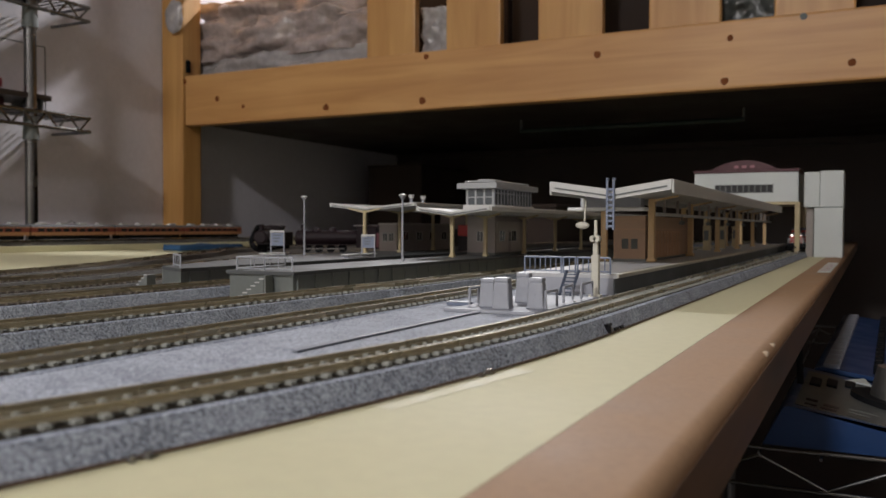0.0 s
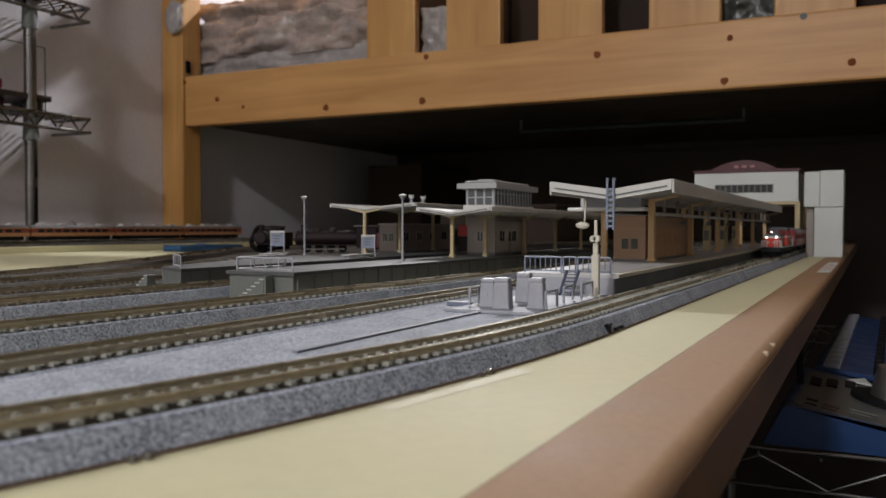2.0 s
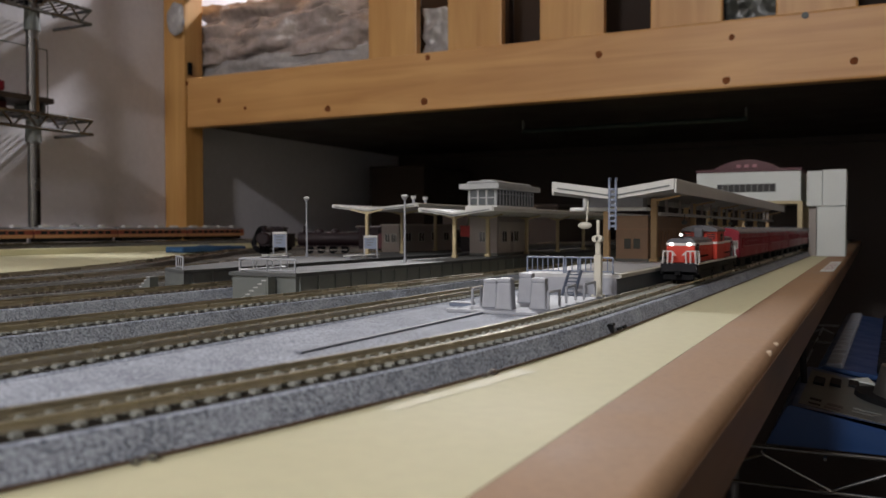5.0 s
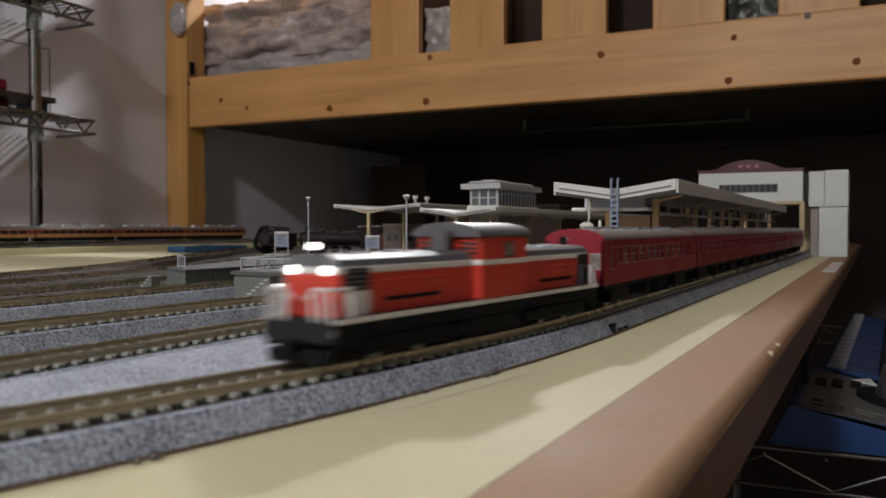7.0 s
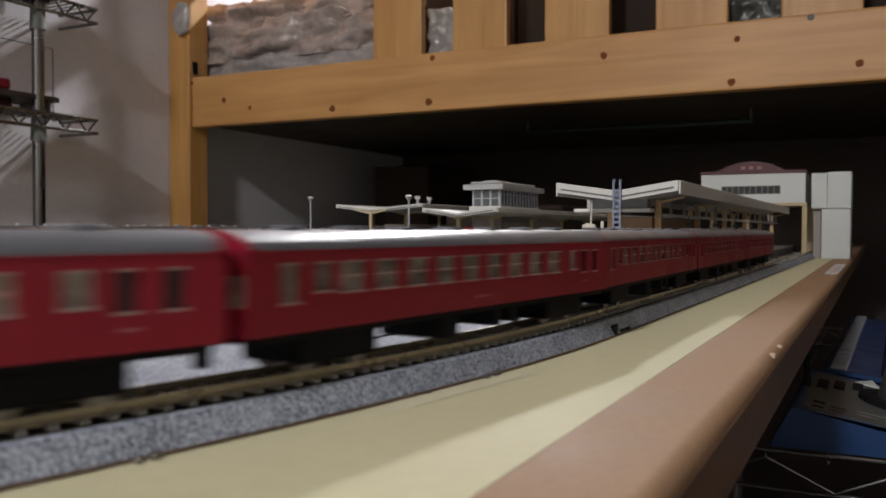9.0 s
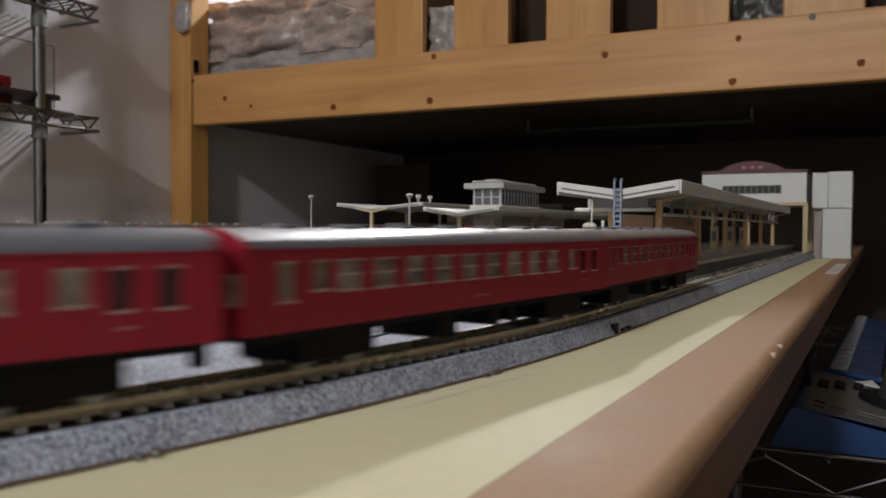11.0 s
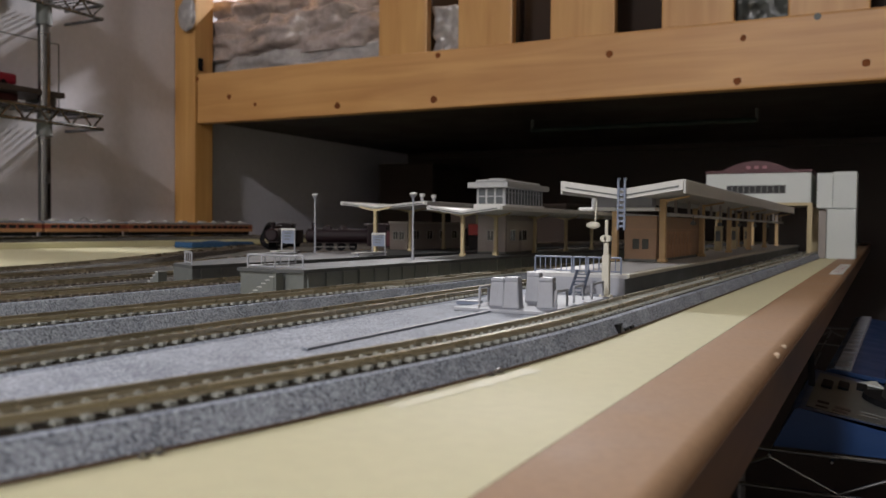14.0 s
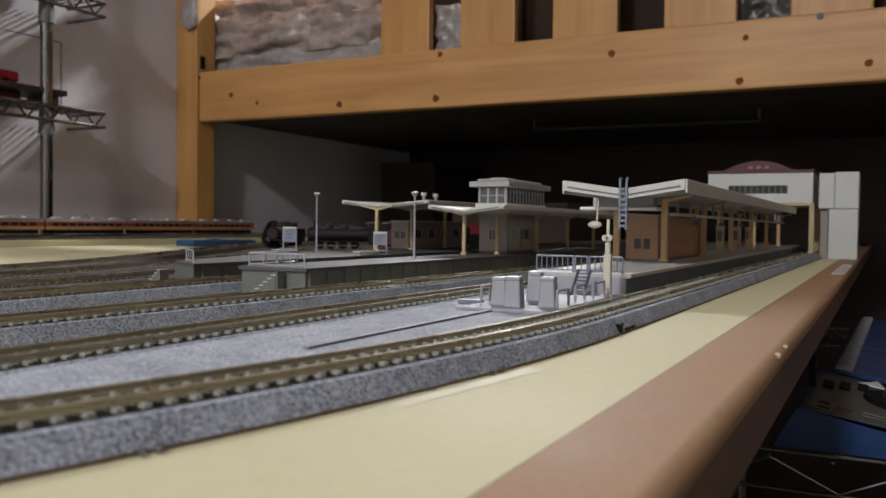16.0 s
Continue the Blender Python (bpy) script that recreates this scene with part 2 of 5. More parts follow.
def thing(name, x, y, z, turn, label, category, group="", kind=""):
    ob = new(name)
    ob.empty_display_size = 0.01
    ob.matrix_basis = pose(x * MM, y * MM, z * MM, 0, 0, turn)
    return tagged(ob, label, category, group, kind)


def box(x0, x1, y0, y1, z0, z1, bevel=0.0, bm=None, seg=1):
    bm2 = bmesh.new()
    r = bmesh.ops.create_cube(bm2, size=1)
    for v in bm2.verts:
        v.co = Vector((x0 + (v.co.x + 0.5) * (x1 - x0), y0 + (v.co.y + 0.5) * (y1 - y0), z0 + (v.co.z + 0.5) * (z1 - z0)))
    if bevel:
        bmesh.ops.bevel(bm2, geom=bm2.edges[:], offset=bevel, segments=seg, affect="EDGES", profile=0.6)
    return merge(bm, bm2)


def merge(bm, bm2):
    if bm is None:
        return bm2
    me = bpy.data.meshes.new("tmp")
    bm2.to_mesh(me)
    bm2.free()
    bm.from_mesh(me)
    bpy.data.meshes.remove(me)
    return bm


def rod(a, b, radius, bm=None, sides=10, radius2=None):
    a, b = Vector(a), Vector(b)
    bm2 = bmesh.new()
    m = Matrix.Translation((a + b) / 2) @ (b - a).to_track_quat("Z", "Y").to_matrix().to_4x4()
    bmesh.ops.create_cone(bm2, cap_ends=True, segments=sides, radius1=radius, radius2=radius if radius2 is None else radius2, depth=(b - a).length, matrix=m)
    return merge(bm, bm2)


def ball(c, radius, squash=(1, 1, 1), bm=None, sub=2):
    bm2 = bmesh.new()
    bmesh.ops.create_icosphere(bm2, subdivisions=sub, radius=radius)
    for v in bm2.verts:
        v.co = Vector((v.co.x * squash[0] + c[0], v.co.y * squash[1] + c[1], v.co.z * squash[2] + c[2]))
    return merge(bm, bm2)


def prism(outline, y0, y1, bm=None):
    """A solid with the outline (x, z) from y0 to y1."""
    bm2 = bmesh.new()
    a = [bm2.verts.new((x, y0, z)) for x, z in outline]
    b = [bm2.verts.new((x, y1, z)) for x, z in outline]
    n = len(outline)
    for i in range(n):
        bm2.faces.new((a[i], a[(i + 1) % n], b[(i + 1) % n], b[i]))
    bm2.faces.new(a[::-1])
    bm2.faces.new(b)
    bmesh.ops.recalc_face_normals(bm2, faces=bm2.faces[:])
    return merge(bm, bm2)


def slab(outline, z0, z1, bm=None):
    """A solid with the plan outline (x, y) from z0 to z1."""
    bm2 = bmesh.new()
    a = [bm2.verts.new((x, y, z0)) for x, y in outline]
    b = [bm2.verts.new((x, y, z1)) for x, y in outline]
    n = len(outline)
    for i in range(n):
        bm2.faces.new((a[i], a[(i + 1) % n], b[(i + 1) % n], b[i]))
    bm2.faces.new(a[::-1])
    bm2.faces.new(b)
    bmesh.ops.recalc_face_normals(bm2, faces=bm2.faces[:])
    return merge(bm, bm2)


def sweep(profile, line, bm=None, closed=True):
    """Profile (offset to the left, z) swept along plan points; line: list of (x, y, heading vector)."""
    bm2 = bmesh.new()
    rings = []
    for x, y, (hx, hy) in line:
        lx, ly = -hy, hx
        rings.append([bm2.verts.new((x + lx * o, y + ly * o, z)) for o, z in profile])
    n = len(profile)
    for a, b in zip(rings, rings[1:]):
        for i in range(n):
            bm2.faces.new((a[i], a[(i + 1) % n], b[(i + 1) % n], b[i]))
    bm2.faces.new(rings[0][::-1])
    bm2.faces.new(rings[-1])
    bmesh.ops.recalc_face_normals(bm2, faces=bm2.faces[:])
    return merge(bm, bm2)


# ---- room ----
TABLE_Z0 = -16


def structure(name, bm, material, label):
    return tagged(part(name, bm, material), label, kind="structure")


structure("floor", box(-1445, 1150, -2200, 2500, -760, -740), FLOOR, "dark wooden floor under the table")
structure("wall_west", box(-1445, -1345, -2200, 2500, -740, 1600), WALLPAPER, "pale embossed wallpaper wall beside the bed")
structure("wall_north", box(-1345, 1050, 2400, 2500, -740, 1600), LOW_BOUNCE_WALL, "wall behind the bed, darkened to cut bounced light")
structure("wall_east", box(1050, 1150, -2200, 2500, -740, 1600), LOW_BOUNCE_WALL, "unseen room wall, darkened to cut bounced light")
structure("wall_south", box(-1345, 1050, -2300, -2200, -740, 1600), LOW_BOUNCE_WALL, "unseen room wall, darkened to cut bounced light")
structure("ceiling", box(-1445, 1150, -2300, 2500, 1600, 1640), LOW_BOUNCE_WALL, "unseen ceiling, darkened to cut bounced light")


def ceiling_light(x, y, z, d):
    """A round shade on a short cord below the ceiling; z: the diffuser's underside."""
    t = thing("ceiling_light", x, y, 1600, 0, "round white ceiling light hanging from the ceiling", "ceiling light")
    part("ceiling_rose", rod((0, 0, -18), (0, 0, 0), d * 0.16, sides=24), WHITE, t)
    part("cord", rod((0, 0, z + 40 - 1600), (0, 0, -18), 4, sides=8), WHITE, t)
    part("base", rod((0, 0, z + 22 - 1600), (0, 0, z + 46 - 1600), d * 0.52, sides=32, radius2=d * 0.3), WHITE, t)
    part("diffuser", rod((0, 0, z - 1600), (0, 0, z + 22 - 1600), d * 0.45, sides=32, radius2=d * 0.5), HEADLIGHT_SOFT, t, "glowing white diffuser")


HEADLIGHT_SOFT = mat("lamp_diffuser", (1.0, 0.95, 0.86), 0.5, vary=0.0, emit=4)
ceiling_light(-994, 2296, 1232, 140)
ceiling_light(-240, -1700, 1503, 300)

# ---- table ----
table = thing("table", -600, 0, TABLE_Z0, 0, "cream laminate table top with a brown rounded rim", "table")
part("table_top", box(-634, 556, -1900, 2380, 0, 16), YELLOW, table, "cream laminate surface")
R = 3.2
rim_profile = [(556.2, 0), (576.2, 0)]
rim_profile += [(576.2 - R + R * math.cos(a), 16 - R + R * math.sin(a)) for a in [radians(d) for d in range(0, 91, 5)]]
rim_profile += [(556.2, 16.05)]
rim = prism(rim_profile, -1900, 2380)
part("rim", rim, RIM, table, "brown laminate rim")
# Thin band over the rim's side; its dark colour includes shade and wear.
part("edge_shade_band", box(576.1, 576.5, -1900, 2380, 0.2, 12.4), RIM_SIDE, table, "worn edge band, darkened as the shaded side of the rim")
for cy, cw in ((243, 1.3), (262, 0.8)):
    part("chip", box(574.6, 576.3, cy, cy + 2 * cw, 14.9 - cw * 0.5, 15.6, 0.3), HUT_PALE, table, "pale worn chip on the rim")
chip = box(571.5, 574.3, 249, 255, 13.2, 15.9, 0.6)
part("chip", chip, HUT_PALE, table, "pale worn chip on the rim")
for lx in (-600, 250):
    for ly in (-1800, 2300):
        part("leg", box(lx - 25, lx + 25, ly - 25, ly + 25, -724, 0, 3), RIM_SIDE, table)

# ---- track ----
# Main line: straight along the platform, then a 718 mm curve towards the open end.
CURVE_Y, CURVE_X, SKEW, RADIUS, SWEEP = 258.0, -83.5, 0.010, 745.0, radians(17.5)


def main_line(s):
    """Plan point and heading of the main line, s mm past the start of the curve (s < 0: on the straight)."""
    h0 = math.atan(SKEW)  # heading of travel is towards -y
    def head(a):
        return (-math.sin(h0 + a), -math.cos(h0 + a))
    if s <= 0:
        hx, hy = head(0)
        return CURVE_X + hx * s, CURVE_Y + hy * s, (hx, hy)
    a = min(s / RADIUS, SWEEP)
    # centre of the curve lies to the west
    cx, cy = CURVE_X - RADIUS * math.cos(h0), CURVE_Y + RADIUS * math.sin(h0)
    x, y = cx + RADIUS * math.cos(h0 + a), cy - RADIUS * math.sin(h0 + a)
    hx, hy = head(a)
    rest = s - a * RADIUS
    return x + hx * rest, y + hy * rest, (hx, hy)


def line_points(points, step=8.0):
    """Evenly spaced points with headings along a smooth plan polyline."""
    pts = [Vector((*p, 0)) for p in points]
    dense = []
    for i in range(len(pts) - 1):
        p0, p1, p2, p3 = pts[max(i - 1, 0)], pts[i], pts[i + 1], pts[min(i + 2, len(pts) - 1)]
        for k in range(40):
            t = k / 40
            dense.append(0.5 * ((2 * p1) + (p2 - p0) * t + (2 * p0 - 5 * p1 + 4 * p2 - p3) * t * t + (3 * p1 - p0 - 3 * p2 + p3) * t ** 3))
    dense.append(pts[-1])
    out, left = [], 0.0
    for a, b in zip(dense, dense[1:]):
        d = (b - a).length
        if d == 0:
            continue
        h = (b - a) / d
        while left <= d:
            p = a + h * left
            out.append((p.x, p.y, (h.x, h.y)))
            left += step
        left -= d
    return out


ROADBED = [(-12.5, 0), (-9.9, 4.7), (-9.2, 4.95), (-7.7, 4.75), (7.7, 4.75), (9.2, 4.95), (9.9, 4.7), (12.5, 0)]
TIE_STRIP = [(-7.7, 4.5), (-7.6, 4.85), (7.6, 4.85), (7.7, 4.5)]
RAIL_P = [(-0.7, 5.45), (-0.7, 5.85), (-0.25, 6.0), (-0.25, 6.45), (-0.4, 6.52), (-0.4, 7.0), (0.4, 7.0), (0.4, 6.52), (0.25, 6.45), (0.25, 6.0), (0.7, 5.85), (0.7, 5.45)]
PITCH = 4.35


def shifted(profile, o):
    return [(a + o, z) for a, z in profile]


def tie_mesh(material):
    bm = box(-6.8, 6.8, -0.72, 0.72, 4.4, 5.6, 0.1)
    for v in bm.verts:
        v.co *= MM
    me = bpy.data.meshes.new("tie")
    bm.to_mesh(me)
    bm.free()
    me.materials.append(material)
    return me


TIE_ME, TIE_DARK_ME = tie_mesh(TIE), tie_mesh(TIE_DARK)


def track(line, ties, label, near=None, bed=None, tie_me=TIE_ME, lift=0.0):
    """A piece of track: roadbed, two rails, fixings and ties; near: the y stretch whose ties are single pieces."""
    t = thing("railway_track", 0, 0, 0.2 + lift, 0, label, "railway track", "model tracks")
    part("roadbed", sweep(ROADBED, line), bed or BALLAST, t, "speckled ballast roadbed")
    part("base_strip", sweep([(-12.9, 0), (-12.9, 0.4), (12.9, 0.4), (12.9, 0)], line), BASE_BROWN, t, "dark brown base strip")
    # Dark strip put in place of the shade between the ties.
    part("tie_gap_strip", sweep(TIE_STRIP, line), TIE_GAP_SHADE, t, "dark brown strip for the shade between the ties")
    for o in (-4.5, 4.5):
        part("rail", sweep(shifted(RAIL_P, o), line), RAIL, t, "weathered metal rail")
    rest = bmesh.new()
    fix = bmesh.new()
    n = 0
    for x, y, (hx, hy) in ties:
        m = Matrix.Translation((x, y, 0)) @ Matrix.Rotation(math.atan2(hy, hx) - math.pi / 2, 4, "Z")
        if near and near[0] < y < near[1] and n < 290:
            ob = new("tie", tie_me)
            ob.parent = t
            ob.matrix_basis = Matrix.Translation((x * MM, y * MM, 0)) @ Matrix.Rotation(math.atan2(hy, hx) - math.pi / 2, 4, "Z")
            n += 1
        else:
            c = [(-6.8, -0.72), (6.8, -0.72), (6.8, 0.72), (-6.8, 0.72)]
            lo = [rest.verts.new(m @ Vector((a, b, 4.4))) for a, b in c]
            hi = [rest.verts.new(m @ Vector((a, b, 5.6))) for a, b in c]
            rest.faces.new(hi)
            for i in range(4):
                rest.faces.new((lo[i], lo[(i + 1) % 4], hi[(i + 1) % 4], hi[i]))
        if near and near[0] < y < near[1]:
            for o in (-3.4, 3.4):
                c = [(o - 0.5, -0.45), (o + 0.5, -0.45), (o + 0.5, 0.45), (o - 0.5, 0.45)]
                lo = [fix.verts.new(m @ Vector((a, b, 5.55))) for a, b in c]
                hi = [fix.verts.new(m @ Vector((a * 0.9 + o * 0.1, b, 5.9))) for a, b in c]
                fix.faces.new(hi)
                for i in range(4):
                    fix.faces.new((lo[i], lo[(i + 1) % 4], hi[(i + 1) % 4], hi[i]))
    tagged(part("tie_strip", rest, tie_me.materials[0], t), kind="stuff")
    if fix.verts:
        tagged(part("rail_fixing", fix, TIE, t), kind="stuff")
    else:
        fix.free()
    return t


def straight(x0, y0, x1, y1):
    return line_points([(x0, y0), (x1, y1)], 60.0), line_points([(x0, y0), (x1, y1)], PITCH)


main_pts = [main_line(s) for s in [-2000, -1500, -1000, -600, -300, -100] + [k * 9.0 for k in range(0, 29)] + [300, 600, 900, 1200, 1500, 1800]]
main_ties = [main_line(-1900 + k * PITCH) for k in range(int(2600 / PITCH))]
track1 = track(main_pts, main_ties, "single track curving past the platform on ballast", (20, 640))
l, tl = straight(-152, 60, -152, 1900)
track2 = track(l, tl, "straight track on pale ballast beside the platform", (60, 700))
l = line_points([(-212, 90), (-210, 150), (-203, 330), (-199, 500), (-197, 2100)], 40)
tl = line_points([(-212, 90), (-210, 150), (-203, 330), (-199, 500), (-197, 2100)], PITCH)
track3 = track(l, tl, "straight track on a raised grey roadbed", (120, 700))
for pts, lab in (([(-278, 60), (-279, 200), (-281, 320), (-279, 600), (-278, 2100)], "dark-sleepered track between two platforms"),
                 ([(-326, 60), (-326, 220), (-340, 330), (-390, 520), (-410, 800), (-412, 2000)], "dark-sleepered track leaving the station"),
                 ([(-384, 60), (-390, 266), (-412, 370), (-450, 500), (-500, 800), (-505, 1900)], "dark-sleepered track in the yard"),
                 ([(-420, 160), (-449, 308), (-490, 421), (-548, 531), (-650, 715), (-760, 1000), (-790, 1900)], "dark-sleepered outer yard track"),
                 ([(-985, -600), (-985, 500), (-975, 1300), (-975, 2000)], "track along the wall side of the table")):
    track(line_points(pts, 12), line_points(pts, PITCH), lab, None if "wall side" in lab else (60, 430), bed=None if "between" in lab else MAT_DARK, tie_me=TIE_DARK_ME, lift=8.0 if "wall side" in lab else 0.0)

yard = [(-296, 330), (-345, 400), (-378, 480), (-400, 1350), (-900, 1350), (-820, 930), (-650, 690), (-560, 560), (-490, 430), (-462, 350), (-445, 300), (-330, 250)]
tagged(part("yard_ground", slab(yard[::-1], 0.15, 0.6), MAT_DARK), "dark grey ground sheet under the yard tracks", kind="structure")
riser = thing("track_riser", -980, 600, 0.2, 0, "cream raised board under the wall-side track", "board")
part("board", box(-24, 28, -1200, 1400, 0, 7.8, 0.5), YELLOW, riser)

# pale ballast infill between the main line and the second track
edge = [main_line(s) for s in range(-1200, 281, 20)]
outline = [(x + hy * 9.8, y - hx * 9.8) for x, y, (hx, hy) in edge]
west = [(-165, edge[-1][1]), (-165, edge[0][1])]
tagged(part("ballast_bed", slab(outline + west, 0.4, 4.75), BALLAST_PALE), "pale grey ballast infill between two tracks", kind="structure")

# ---- platforms ----


def platform_deck(name, outline, top, label, body_mat, top_mat):
    t = thing(name, 0, 0, 0.2, 0, label, "platform", "station platforms")
    part("body", slab(outline, 0, top - 1.6), body_mat, t)
    part("deck", slab([(x, y) for x, y in grow(outline, 1.2)], top - 1.6, top), top_mat, t, "flat deck slab")
    return t


def grow(outline, d):
    cx = sum(p[0] for p in outline) / len(outline)
    cy = sum(p[1] for p in outline) / len(outline)
    return [(x + (d if x > cx else -d), y + (d if y > cy else -d)) for x, y in outline]


TOP = 13.0


def side_panels(t, x, y0, y1, step, facing, mat_):
    """Recessed bays on a platform's side: upright ribs and a bottom strip."""
    me = None
    y = y0
    while y < y1:
        if me is None:
            bm = box(0, facing * 1.0, -0.6, 0.6, 0, TOP - 1.8)
            for v in bm.verts:
                v.co *= MM
            me = bpy.data.meshes.new("rib")
            bm.to_mesh(me)
            bm.free()
            me.materials.append(mat_)
        ob = new("rib", me)
        ob.parent = t
        ob.location = (x * MM, y * MM, 0)
        y += step


def railing(name, pts, height, n_mid, mat_, label, z=TOP + 0.2, bars=0, r=0.42):
    """Tube railing along plan points: posts, top and middle rails, upright bars."""
    t = thing(name, pts[0][0], pts[0][1], z, 0, label, "railing", "platform railings")
    ox, oy = pts[0]
    for a, b in zip(pts, pts[1:]):
        a, b = Vector((a[0] - ox, a[1] - oy, 0)), Vector((b[0] - ox, b[1] - oy, 0))
        up = Vector((0, 0, height))
        part("top_rail", rod(a + up, b + up, r, sides=8), mat_, t)
        for k in range(1, n_mid + 1):
            h = Vector((0, 0, height * (0.15 + 0.75 * (k - 1) / max(n_mid, 1))))
            part("middle_rail", rod(a + h, b + h, r * 0.7, sides=6), mat_, t)
        for p in (a, b):
            part("post", rod(p, p + up, r, sides=8), mat_, t)
        for k in range(1, bars + 1):
            p = a.lerp(b, k / (bars + 1))
            part("bar", rod(p + Vector((0, 0, 1)), p + up, r * 0.6, sides=6), mat_, t)
    return t


plat_a = platform_deck("platform", [(-264, 306), (-228, 306), (-226, 1150), (-264, 1150)], TOP, "long grey station platform with ribbed sides", PLAT, PLAT_TOP)
side_panels(plat_a, -228, 309, 1000, 14, 1, PLAT)
plat_b = platform_deck("platform", [(-322, 322), (-294, 306), (-294, 1150), (-372, 1150), (-372, 480)], TOP, "grey station platform with a tapered end", PLAT, PLAT_TOP)
side_panels(plat_b, -294, 312, 700, 14, 1, PLAT)
plat_c = platform_deck("platform", [(-139, 354), (-96, 354), (-94.5, 1250), (-139, 1250)], TOP, "grey station platform with cream edges", PLAT, PLAT_LIGHT)
# cream edge strip of the pale platform
part("edge_strip", box(-97.5, -94.0, 353, 1250, 11.6, 13.25, 0.2), EDGE_CREAM, plat_c, "cream edge strip")
part("end_wall", box(-139.3, -96.2, 352.4, 353.8, 0, 11.5), GREY, plat_c)
part("deck_patch", box(-138, -98.5, 362, 478, 12.9, 13.2), PLAT_LIGHT, plat_c, "pale paved end of the deck")
# end stairs of the two darker platforms
for i in range(6):
    st_a = part("step", box(-253 + 2.3 * i, -250.7 + 2.3 * i, 299.2, 304.6, 0, 1.6 + 1.6 * i), PLAT, plat_a)
    part("tread", box(-253.1 + 2.3 * i, -250.6 + 2.3 * i, 299, 304.6, 1.6 + 1.6 * i, 2.0 + 1.6 * i), PLAT_LIGHT, st_a)
    st_b = part("step", box(-321 + 2.1 * i, -318.9 + 2.1 * i, 301 - 0.5 * i, 309.6 - 1.1 * i, 0, 1.6 + 1.6 * i), PLAT, plat_b)
    part("tread", box(-321.1 + 2.1 * i, -318.8 + 2.1 * i, 300.8 - 0.5 * i, 309.6 - 1.1 * i, 1.6 + 1.6 * i, 2.0 + 1.6 * i), PLAT_LIGHT, st_b)
part("stair_wall", box(-239.2, -238.2, 299.5, 304.6, 0, 11.4), PLAT, plat_a)

railing("railing", [(-262, 309), (-262, 345)], 6.0, 1, GREY, "grey tube railing along the platform end", bars=2)
railing("railing", [(-261, 307.5), (-245, 307.5), (-229.5, 307.5)], 6.0, 1, GREY, "grey tube railing around the platform end", bars=1)
railing("railing", [(-318, 326), (-300, 312)], 6.0, 1, GREY, "grey tube railing at the tapered platform end", bars=2)
railing("railing", [(-137.5, 356), (-120.5, 356)], 7.0, 1, BLUE_GREY, "blue-grey barred railing at the platform end", bars=6)
railing("railing", [(-119.5, 356), (-114, 356)], 7.0, 1, BLUE_GREY, "narrow blue-grey gate at the platform end", bars=1)
railing("railing", [(-113, 356), (-98.5, 356)], 7.0, 1, BLUE_GREY, "blue-grey barred railing at the platform end", bars=5)


def end_ladder(x, y0, z0, y1, z1):
    t = thing("platform_ladder", x, y0, z0, 0, "blue-grey sloping ladder up to the platform", "ladder")
    d = Vector((0, y1 - y0, z1 - z0))
    for o in (-2.6, 2.6):
        bm = rod((o, 0, 0), (o, d.y, d.z), 0.65, sides=6)
        part("stringer", bm, LADDER_BLUE, t)
    for k in range(1, 7):
        p = d * (k / 7)
        part("tread", box(-2.6, 2.6, p.y - 1.1, p.y + 0.5, p.z - 0.25, p.z + 0.25), LADDER_BLUE, t)


end_ladder(-112, 336, 4.9, 346, 14.9)

# ---- ground equipment by the platform end ----
base = thing("base_plate", -118, 296, 4.75, 0, "pale grey plastic base plate on ballast", "base plate")
part("plate", box(-9.5, 22.5, -40, 33, 0.1, 0.8, 0.2), TROUGH, base)
part("plate_rim", box(-9.9, 22.9, -40.6, -39.4, 0, 1.2, 0.2), GREY, base)


def relay_box(x, y, w, d, h, turn):
    t = thing("relay_box", x, y, 5.55, turn, "grey tapered relay box with a rounded lid", "relay box", "relay boxes")
    bm = box(-w / 2, w / 2, -d / 2, d / 2, 0, h * 0.86, 0.35)
    for v in bm.verts:
        k = 1.2 - 0.26 * min(v.co.z / h, 1)
        v.co.x *= k
        v.co.y *= k
    part("cabinet", bm, GREY, t)
    lid = box(-w / 2 * 1.0, w / 2 * 1.0, -d / 2, d / 2, h * 0.84, h, 0.7, seg=3)
    part("lid", lid, GREY, t)
    part("door_seam", box(-0.15, 0.15, -d / 2 * 1.12 - 0.06, -d / 2 * 0.9, 0.6, h * 0.5), GREY, t)
    part("foot", box(-w / 2 * 1.2, w / 2 * 1.2, -d / 2 * 1.2, d / 2 * 1.2, 0, 0.7, 0.15), GREY, t)


for x, y, h in ((-118.6, 272.6, 9.8), (-111.0, 266.8, 10.6), (-114.2, 295.3, 10.8), (-100.9, 272.8, 10.5)):
    relay_box(x, y, 5.0, 4.6, h, 4)
for pts in ([(-96.3, 268.6), (-95.8, 278.7)], [(-98.1, 292.7), (-99.3, 307)], [(-97.2, 311), (-98.2, 328.6)], [(-125.4, 271), (-125.6, 279)]):
    railing("railing", pts, 5.7, 0, GREY, "low pale grey tube guard rail", z=5.9, r=0.5)

trough = thing("cable_trough", -115, 275, 4.75, 0, "dark grey cable trough lying on ballast", "cable trough")
part("channel", box(-0.7, 0.7, -120, 0, 0.05, 0.45, 0.1), TROUGH, trough)
part("lid", box(-0.85, 0.85, -120, 0, 0.45, 0.65, 0.05), TROUGH, trough)
trough2 = thing("cable_trough", -131, 277, 4.75, 0, "short grey cable trough end on ballast", "cable trough")
part("channel", box(-6, 3.5, -1.2, 1.2, 0.05, 1.2, 0.2), BLUE_GREY, trough2)
